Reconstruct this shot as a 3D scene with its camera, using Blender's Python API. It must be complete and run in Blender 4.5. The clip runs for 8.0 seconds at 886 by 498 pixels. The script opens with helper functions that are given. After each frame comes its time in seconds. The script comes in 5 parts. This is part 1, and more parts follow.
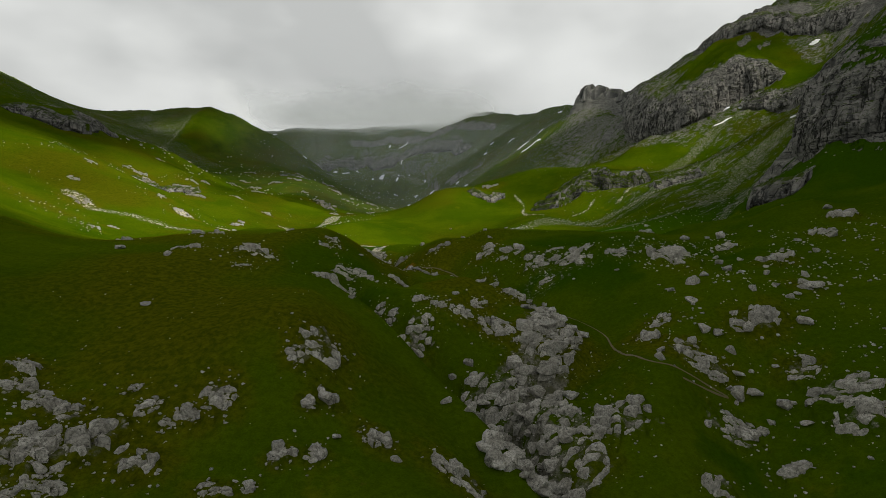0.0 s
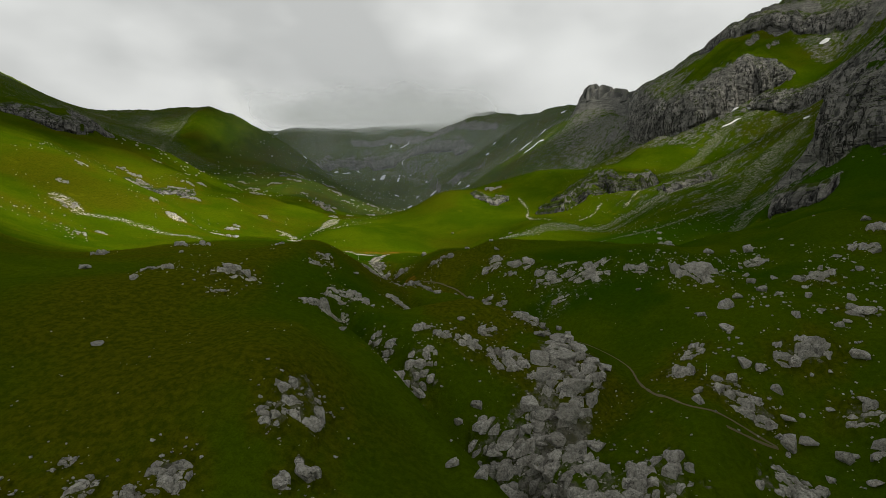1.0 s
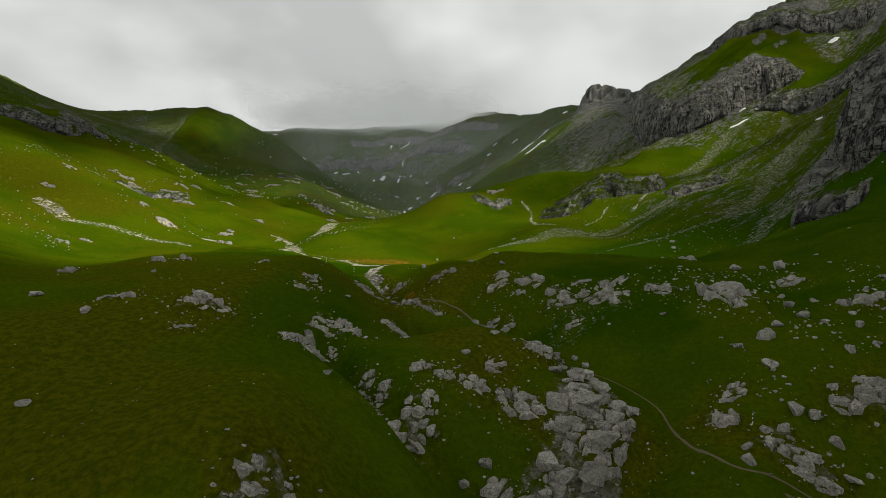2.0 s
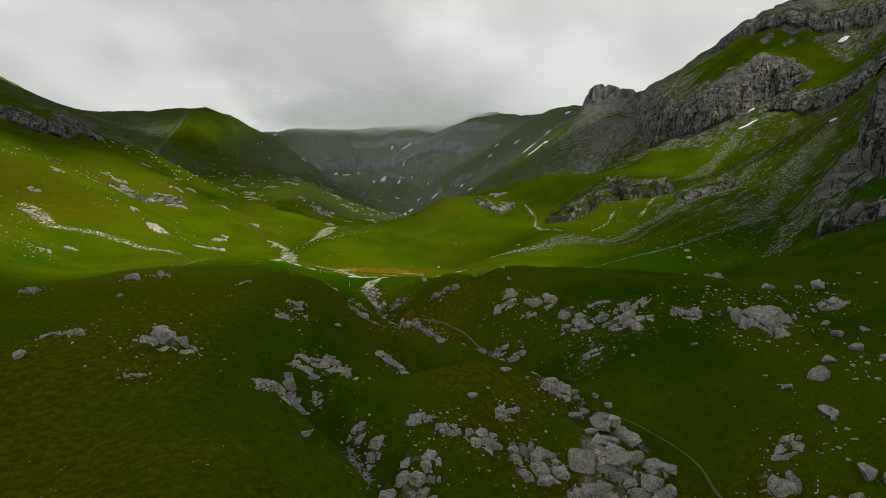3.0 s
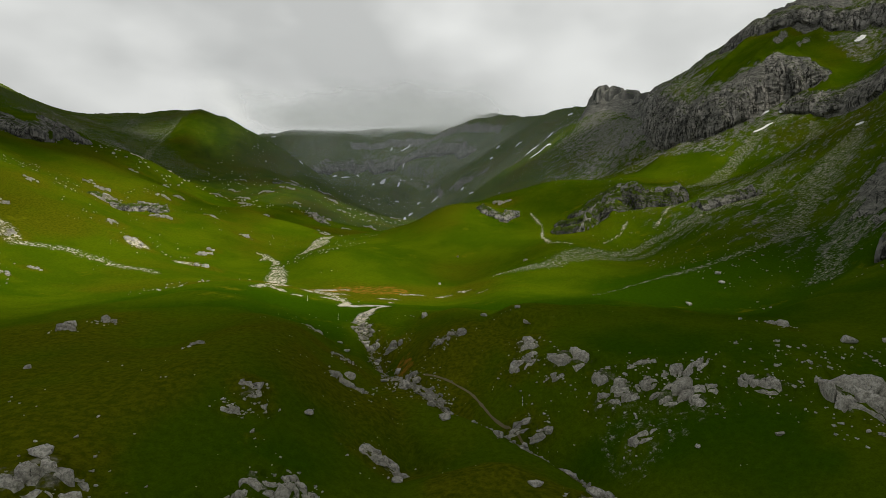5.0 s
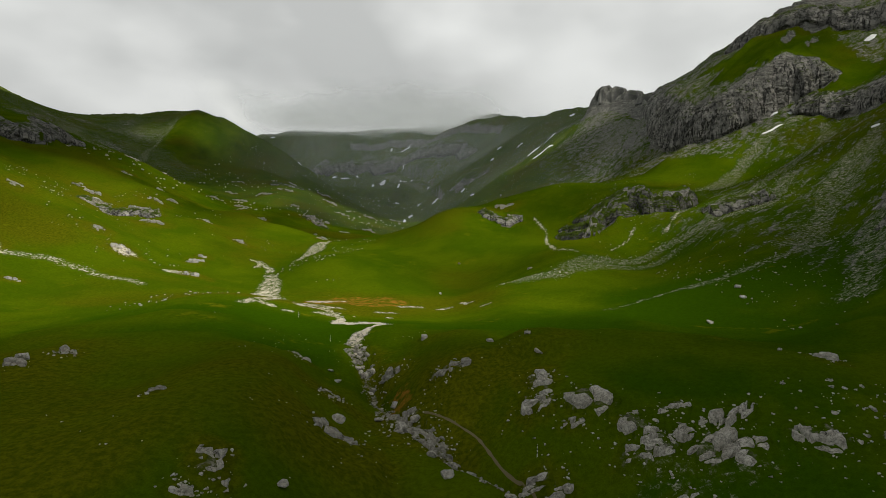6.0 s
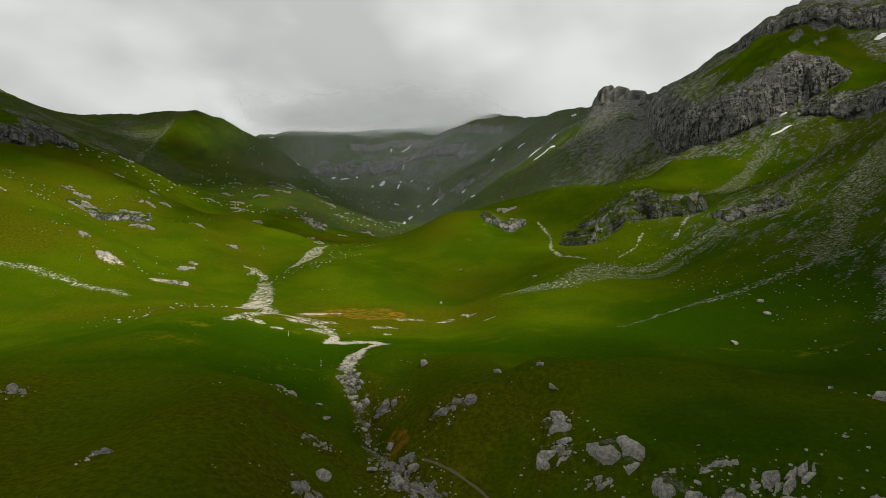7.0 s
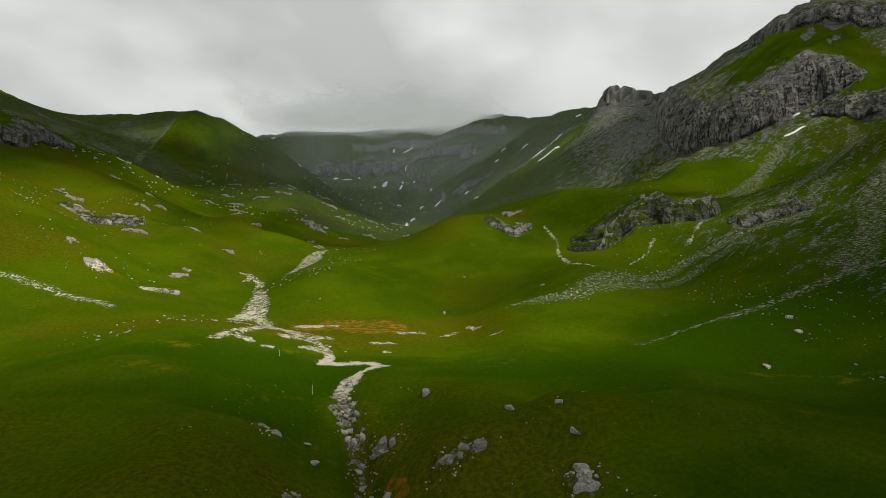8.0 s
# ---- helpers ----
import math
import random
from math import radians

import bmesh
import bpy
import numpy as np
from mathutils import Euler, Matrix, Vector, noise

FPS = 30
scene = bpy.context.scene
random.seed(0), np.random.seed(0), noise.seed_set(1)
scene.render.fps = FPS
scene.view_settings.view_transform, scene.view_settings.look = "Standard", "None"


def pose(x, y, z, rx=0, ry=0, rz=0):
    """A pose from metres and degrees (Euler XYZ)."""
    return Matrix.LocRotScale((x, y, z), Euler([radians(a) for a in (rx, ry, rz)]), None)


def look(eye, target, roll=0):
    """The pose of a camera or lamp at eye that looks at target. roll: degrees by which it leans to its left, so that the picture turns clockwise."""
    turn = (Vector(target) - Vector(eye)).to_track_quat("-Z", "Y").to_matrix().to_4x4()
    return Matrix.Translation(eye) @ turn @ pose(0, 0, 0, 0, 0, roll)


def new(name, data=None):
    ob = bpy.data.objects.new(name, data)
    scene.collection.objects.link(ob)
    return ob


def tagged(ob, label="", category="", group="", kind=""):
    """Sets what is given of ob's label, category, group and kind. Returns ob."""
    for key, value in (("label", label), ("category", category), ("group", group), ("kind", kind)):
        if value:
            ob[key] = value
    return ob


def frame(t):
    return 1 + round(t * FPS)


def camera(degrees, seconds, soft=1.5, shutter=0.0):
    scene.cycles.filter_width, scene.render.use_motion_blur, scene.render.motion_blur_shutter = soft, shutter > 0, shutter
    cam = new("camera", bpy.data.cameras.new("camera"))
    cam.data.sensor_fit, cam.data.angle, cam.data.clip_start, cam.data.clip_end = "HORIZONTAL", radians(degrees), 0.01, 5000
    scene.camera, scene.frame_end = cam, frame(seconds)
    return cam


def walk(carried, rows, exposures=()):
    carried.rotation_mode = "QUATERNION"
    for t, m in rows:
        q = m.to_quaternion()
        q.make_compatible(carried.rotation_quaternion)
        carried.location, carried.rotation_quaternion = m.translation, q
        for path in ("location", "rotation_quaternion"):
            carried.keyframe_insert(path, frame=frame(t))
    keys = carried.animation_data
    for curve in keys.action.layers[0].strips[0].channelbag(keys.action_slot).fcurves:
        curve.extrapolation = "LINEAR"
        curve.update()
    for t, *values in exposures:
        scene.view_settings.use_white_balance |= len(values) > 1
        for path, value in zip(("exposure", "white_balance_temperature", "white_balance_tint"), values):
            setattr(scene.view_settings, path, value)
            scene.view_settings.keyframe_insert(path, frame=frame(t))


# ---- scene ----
cam = camera(74.0, 8.0, soft=0.8)
METRES, EYE, TILT, LEAN, TURN = 100.0, 20.0, -2.0, 0.0, 0.0
ROWS = [
    (0.0, 0.0000, 0.0000, -0.0000, -0.00, -0.00, 0.00),
    (0.5, -0.0030, 0.0728, 0.0211, -0.01, -0.01, -0.05),
    (1.0, -0.0057, 0.1462, 0.0427, 0.12, -0.05, -0.08),
    (1.5, -0.0075, 0.2201, 0.0643, 0.13, -0.05, -0.07),
    (3.0, -0.0125, 0.4424, 0.1275, 0.26, -0.04, -0.06),
    (3.5, -0.0149, 0.5116, 0.1488, 0.26, -0.04, -0.05),
    (4.0, -0.0179, 0.5780, 0.1693, 0.25, -0.03, -0.01),
    (4.5, -0.0200, 0.6441, 0.1918, 0.26, -0.01, 0.02),
    (6.0, -0.0259, 0.8610, 0.2552, 0.29, 0.06, 0.00),
    (6.5, -0.0278, 0.9339, 0.2761, 0.30, 0.05, 0.01),
    (7.0, -0.0304, 1.0064, 0.2971, 0.30, 0.04, 0.01),
    (7.5, -0.0330, 1.0782, 0.3169, 0.30, 0.03, -0.02),
    (8.0, -0.0351, 1.1503, 0.3335, 0.56, 0.05, -0.06),
]
walk(cam, [(t, pose(0, 0, EYE, TILT, LEAN, TURN) @ pose(METRES * x, METRES * y, METRES * z, 90 + pitch, roll, yaw)) for t, x, y, z, yaw, pitch, roll in ROWS])

# ---- light ----
SUN_TO = Vector((0.75, -0.40, 1.0)).normalized()
world = bpy.data.worlds.new("sky")
scene.world = world
world.use_nodes = True
wn, wl = world.node_tree.nodes, world.node_tree.links
wn.clear()
w_out = wn.new("ShaderNodeOutputWorld")
w_bg = wn.new("ShaderNodeBackground")
w_sky = wn.new("ShaderNodeTexSky")
w_sky.sky_type, w_sky.sun_disc = "NISHITA", False
w_sky.sun_elevation, w_sky.sun_rotation = math.asin(SUN_TO.z), math.atan2(SUN_TO.x, SUN_TO.y)
w_dim = wn.new("ShaderNodeVectorMath")
w_dim.operation = "SCALE"
w_dim.inputs["Scale"].default_value = 0.08
wl.new(w_sky.outputs[0], w_dim.inputs[0])
w_co = wn.new("ShaderNodeTexCoord")
w_map = wn.new("ShaderNodeMapping")
w_map.inputs["Scale"].default_value = (1.0, 1.0, 1.9)
w_map.inputs["Location"].default_value = (0.35, 0.0, 0.2)
wl.new(w_co.outputs["Generated"], w_map.inputs[0])
w_n1 = wn.new("ShaderNodeTexNoise")
w_n1.inputs["Scale"].default_value, w_n1.inputs["Detail"].default_value, w_n1.inputs["Roughness"].default_value = 2.9, 4.0, 0.42
wl.new(w_map.outputs[0], w_n1.inputs["Vector"])
w_ramp = wn.new("ShaderNodeValToRGB")
w_ramp.color_ramp.elements[0].position, w_ramp.color_ramp.elements[0].color = 0.39, (0.53, 0.54, 0.525, 1)
w_ramp.color_ramp.elements[1].position, w_ramp.color_ramp.elements[1].color = 0.60, (0.82, 0.83, 0.805, 1)
wl.new(w_n1.outputs["Fac"], w_ramp.inputs[0])
w_sep = wn.new("ShaderNodeSeparateXYZ")
wl.new(w_co.outputs["Generated"], w_sep.inputs[0])
w_zen = wn.new("ShaderNodeMapRange")
for i, v in enumerate((0.38, 0.9, 1.0, 0.58)):
    w_zen.inputs[i + 1].default_value = v
wl.new(w_sep.outputs["Z"], w_zen.inputs[0])
w_thick = wn.new("ShaderNodeVectorMath")
w_thick.operation = "SCALE"
wl.new(w_ramp.outputs[0], w_thick.inputs[0])
w_low = wn.new("ShaderNodeMapRange")
w_low.interpolation_type = "SMOOTHSTEP"
for i, v in enumerate((0.10, 0.34, 0.84, 1.03)):
    w_low.inputs[i + 1].default_value = v
wl.new(w_sep.outputs["Z"], w_low.inputs[0])
w_both = wn.new("ShaderNodeMath")
w_both.operation = "MULTIPLY"
wl.new(w_zen.outputs[0], w_both.inputs[0])
wl.new(w_low.outputs[0], w_both.inputs[1])
wl.new(w_both.outputs[0], w_thick.inputs["Scale"])
w_mix = wn.new("ShaderNodeMix")
w_mix.data_type = "RGBA"
w_mix.inputs[0].default_value = 0.96
wl.new(w_dim.outputs[0], w_mix.inputs[6])
wl.new(w_thick.outputs[0], w_mix.inputs[7])
wl.new(w_mix.outputs[2], w_bg.inputs[0])
w_bg.inputs[1].default_value = 1.0
wl.new(w_bg.outputs[0], w_out.inputs[0])

sun_data = bpy.data.lights.new("sun", "SUN")
sun_data.energy, sun_data.angle, sun_data.color = 5.3, radians(2.5), (1.0, 0.95, 0.84)
sun = new("sun", sun_data)
sun.matrix_world = look(SUN_TO * 3000, (0, 0, 0))

# ---- ground shape ----
REACH = 60.0
ACROSS = np.array([-1.4, -1, -.75, -.58, -.44, -.33, -.23, -.14, -.06, 0, .06, .14, .23, .33, .44, .58, .75, 1, 1.4])
ALONG, PROFILES = [], []


def section(y, *heights):
    """A cross-profile of the valley, y metres up it: ground heights from the west slope to the east slope."""
    ALONG.append(float(y)), PROFILES.append(heights)


section(-200, 3.8, -7.9, -14.6, -21.4, -27.9, -32.3, -35.3, -36.7, -37.5, -39.8, -38.7, -39.5, -39.5, -37.8, -34.0, -27.6, -21.7, -16.9, -2.1)
section(20, 14.6, 1.5, -2.5, -8.7, -14.6, -17.7, -18.3, -17.0, -16.2, -17.3, -18.7, -22.6, -26.9, -28.6, -25.8, -18.1, -12.0, -9.3, 18.6)
section(60, 28.7, 11.8, 7.6, 3.3, -1.2, -5.5, -7.5, -7.6, -8.0, -9.8, -14.2, -18.5, -21.4, -23.3, -19.2, -10.2, -4.5, 3.1, 48.8)
section(85, 40.9, 20.5, 14.2, 10.6, 7.2, 3.8, 5.0, 5.4, -2.9, -7.6, -13.3, -14.2, -13.7, -19.0, -13.0, -3.1, 3.8, 19.3, 72.5)
section(105, 52.2, 28.2, 19.4, 15.5, 12.9, 11.4, 8.7, 9.4, 1.9, -5.6, -10.1, -10.4, -5.1, -12.3, -3.9, 3.8, 12.6, 35.3, 92.5)
section(130, 67.3, 38.3, 25.4, 19.8, 17.0, 15.2, 17.2, 12.8, 7.9, 7.2, 0.6, -7.0, -0.6, 5.6, 6.1, 13.1, 25.8, 56.7, 117.7)
section(155, 82.5, 48.7, 30.9, 22.1, 16.7, 16.6, 18.1, 18.9, 7.2, -1.0, -7.7, 3.1, 9.0, 10.6, 13.5, 21.5, 40.7, 78.7, 142.8)
section(185, 99.5, 61.3, 37.2, 23.3, 16.0, 17.2, 16.7, 18.9, 6.1, 2.8, 11.0, 14.3, 17.3, 15.7, 25.7, 31.1, 61.2, 105.5, 172.3)
section(220, 118.9, 76.2, 44.4, 24.3, 14.6, 17.9, 19.3, 15.1, 5.6, 15.8, 14.4, 19.1, 17.4, 20.7, 29.0, 46.1, 88.3, 136.7, 206.2)
section(260, 140.8, 93.6, 53.2, 26.4, 13.6, 16.6, 18.8, 12.4, 12.0, 12.9, 13.4, 16.7, 13.6, 15.9, 34.8, 84.7, 121.7, 171.9, 244.1)
section(310, 168.1, 115.9, 65.8, 32.4, 13.5, 14.3, 18.2, 12.6, 8.7, 8.5, 13.3, 12.5, 18.3, 25.6, 41.1, 116.9, 160.3, 214.1, 289.8)
section(370, 200.8, 143.7, 83.0, 45.7, 24.0, 17.1, 10.1, 8.9, 8.3, 6.2, 14.9, 21.4, 21.4, 36.5, 46.6, 108.3, 195.1, 260.5, 341.8)
section(440, 238.9, 176.8, 105.7, 78.6, 50.9, 23.6, 14.3, 24.6, 17.8, 9.4, 14.9, 30.5, 24.8, 51.8, 69.1, 121.1, 226.8, 309.2, 398.3)
section(520, 282, 214, 130, 95, 55, 46, 24, 29, 31, 36, 38, 39, 62, 66, 95, 140, 261, 359, 458)
section(600, 323, 249, 155, 114, 84, 60, 47, 33, 42, 60, 62, 77, 83, 84, 108, 171, 296, 399, 514)
section(680, 364, 280, 183, 146, 101, 62, 40, 31, 38, 49, 68, 83, 92, 129, 172, 202, 333, 433, 565)
section(800, 424, 323, 216, 169, 126, 75, 61, 40, 27, 23, 40, 74, 100, 187, 269, 301, 394, 475, 637)
section(1000, 522, 396, 301, 214, 140, 106, 98, 66, 49, 56, 86, 140, 177, 265, 348, 420, 470, 533, 746)
section(1180, 609, 463, 354, 260, 209, 165, 133, 78, 58, 74, 122, 186, 261, 265, 370, 468, 510, 580, 838)
section(1350, 691, 524, 389, 290, 290, 272, 150, 90, 84, 98, 147, 241, 294, 305, 394, 493, 533, 619, 921)
section(1600, 809, 607, 434, 310, 297, 219, 160, 137, 136, 146, 190, 295, 354, 364, 429, 512, 555, 672, 1038)
section(2000, 997, 728, 501, 343, 251, 262, 238, 225, 224, 240, 300, 359, 407, 430, 467, 522, 585, 754, 1219)
section(2350, 1160, 827, 560, 384, 300, 354, 420, 394, 417, 422, 473, 432, 424, 446, 469, 519, 608, 825, 1374)
section(3000, 1460, 1008, 677, 481, 406, 420, 381, 382, 425, 400, 379, 362, 401, 426, 439, 504, 649, 956, 1657)


def spread(y):
    """Half the width that the profiles span, y metres up the valley."""
    return REACH + 0.5 * (y + np.sqrt(y * y + 1600.0))


def hermite(knots, at):
    """The weights by which values at the knots give a smooth curve at the places at."""
    n = len(knots)
    slope = np.zeros((n, n))
    for i in range(n):
        a, b = max(i - 1, 0), min(i + 1, n - 1)
        if a < i < b:
            h0, h1 = knots[i] - knots[a], knots[b] - knots[i]
            slope[i, b] += h0 / (h1 * (h0 + h1))
            slope[i, a] -= h1 / (h0 * (h0 + h1))
            slope[i, i] += (h1 - h0) / (h0 * h1)
        else:
            slope[i, b] += 1 / (knots[b] - knots[a])
            slope[i, a] -= 1 / (knots[b] - knots[a])
    k = np.clip(np.searchsorted(knots, at) - 1, 0, n - 2)
    h = knots[k + 1] - knots[k]
    s = (at - knots[k]) / h
    w = np.zeros((len(at), n))
    rows = np.arange(len(at))
    w[rows, k] += 2 * s**3 - 3 * s**2 + 1
    w[rows, k + 1] += -2 * s**3 + 3 * s**2
    w += ((s**3 - 2 * s**2 + s) * h)[:, None] * slope[k] + ((s**3 - s**2) * h)[:, None] * slope[k + 1]
    return w


def hashed(ix, iy, seed):
    h = (ix.astype(np.int64) * 374761393 + iy.astype(np.int64) * 668265263 + seed * 974711) & 0x7FFFFFFF
    h = ((h ^ (h >> 13)) * 1274126177) & 0x7FFFFFFF
    return ((h ^ (h >> 16)) & 0xFFFF) / 32767.5 - 1.0


def waves(x, y, size, seed):
    """Smooth noise from -1 to 1 with lumps of that size."""
    x, y = x / size, y / size
    ix, iy = np.floor(x), np.floor(y)
    fx, fy = x - ix, y - iy
    fx, fy = fx * fx * fx * (fx * (fx * 6 - 15) + 10), fy * fy * fy * (fy * (fy * 6 - 15) + 10)
    a = hashed(ix, iy, seed) * (1 - fx) + hashed(ix + 1, iy, seed) * fx
    b = hashed(ix, iy + 1, seed) * (1 - fx) + hashed(ix + 1, iy + 1, seed) * fx
    return a * (1 - fy) + b * fy


def ramp(a, b, v):
    s = np.clip((v - a) / (b - a), 0, 1)
    return s * s * (3 - 2 * s)


def line_distance(x, y, *points):
    """How far places lie from a line through points, how far along it (0 to 1), and on which side (left of its run is plus)."""
    best = np.full(x.shape, 1e9)
    along, side = np.zeros(x.shape), np.ones(x.shape)
    legs = [math.dist(a, b) for a, b in zip(points, points[1:])]
    run, total = 0.0, sum(legs)
    for (x0, y0), (x1, y1), leg in zip(points, points[1:], legs):
        dx, dy = (x1 - x0) / leg, (y1 - y0) / leg
        s = np.clip((x - x0) * dx + (y - y0) * dy, 0, leg)
        ex, ey = x - x0 - s * dx, y - y0 - s * dy
        d = np.hypot(ex, ey)
        m = d < best
        best = np.where(m, d, best)
        along = np.where(m, (run + s) / total, along)
        side = np.where(m, np.where(dx * ey - dy * ex > 0, 1.0, -1.0), side)
        run += leg
    return best, along, side


STREAM = ((-112, 450), (-95, 395), (-77, 352), (-53, 316), (-43, 304), (-39, 291), (-38, 279), (-26, 281), (-21, 276), (-27, 267), (-29, 255), (-27, 246), (-22, 233), (-18, 217), (-13, 200), (-6, 187), (5, 172), (14, 161), (21, 149), (25, 135), (20, 115), (11, 100), (14, 88), (24, 66), (30, 30))
RAVINE = ((-22, 142), (-22, 132), (-18, 125), (-11, 119), (-4, 112), (3, 106), (11, 100))


def cliff(x, y, z, height, soft, sharp, *points):
    """Gathers a slope's fall into a steep face along a line; uphill lies left of its run. Also says where the face stands bare."""
    d, s, side = line_distance(x, y, *points)
    ends = ramp(0, 0.08, s) * (1 - ramp(0.92, 1, s))
    d = d * side + sharp * (0.9 * waves(x, y, sharp * 2.2, 21) + 0.5 * waves(x, y, sharp * 0.9, 22))
    z = z + 0.5 * height * ends * (np.tanh(d / sharp) - np.tanh(d / soft))
    return z, ends * np.exp(-(d / (sharp * 1.5)) ** 2)


def ridge(x, y, z, left, right, soft, edge, *points):
    """A crest through points with heights, which falls off by the slopes left and right of its run."""
    d, s, side = line_distance(x, y, *[p[:2] for p in points])
    legs = np.cumsum([0.0] + [math.dist(a[:2], b[:2]) for a, b in zip(points, points[1:])])
    top = np.interp(s, legs / legs[-1], [p[2] for p in points])
    roof = top + 0.5 * edge * waves(x, y, edge * 6, 27) - np.where(side > 0, left, right) * (np.sqrt(d * d + edge * edge) - edge)
    roof = roof - 0.9 * np.maximum(d - 6 * edge, 0) * (edge < 5)
    roof = np.where(d < 40 * edge, roof, -1e4)
    z = z - soft * np.exp(-((d / (8 * edge)) ** 2))
    return 0.5 * (z + roof + np.sqrt((z - roof) ** 2 + soft * soft))


def band(x, y, half, *points):
    """A strip with a frayed edge along a line: 1 in its middle, 0 outside."""
    d, s, side = line_distance(x, y, *points)
    half = half * (0.55 + 0.9 * ramp(-0.7, 0.7, waves(x, y, half * 5, 31)))
    return (1 - ramp(0.5, 1.25, d / half)) * ramp(0, 0.04, s) * (1 - ramp(0.96, 1, s))


def patch(x, y, cx, cy, rx, ry):
    """A rounded spot with a frayed edge."""
    d = np.hypot((x - cx) / rx, (y - cy) / ry) + 0.35 * waves(x, y, 0.6 * min(rx, ry), 33)
    return 1 - ramp(0.7, 1.1, d)


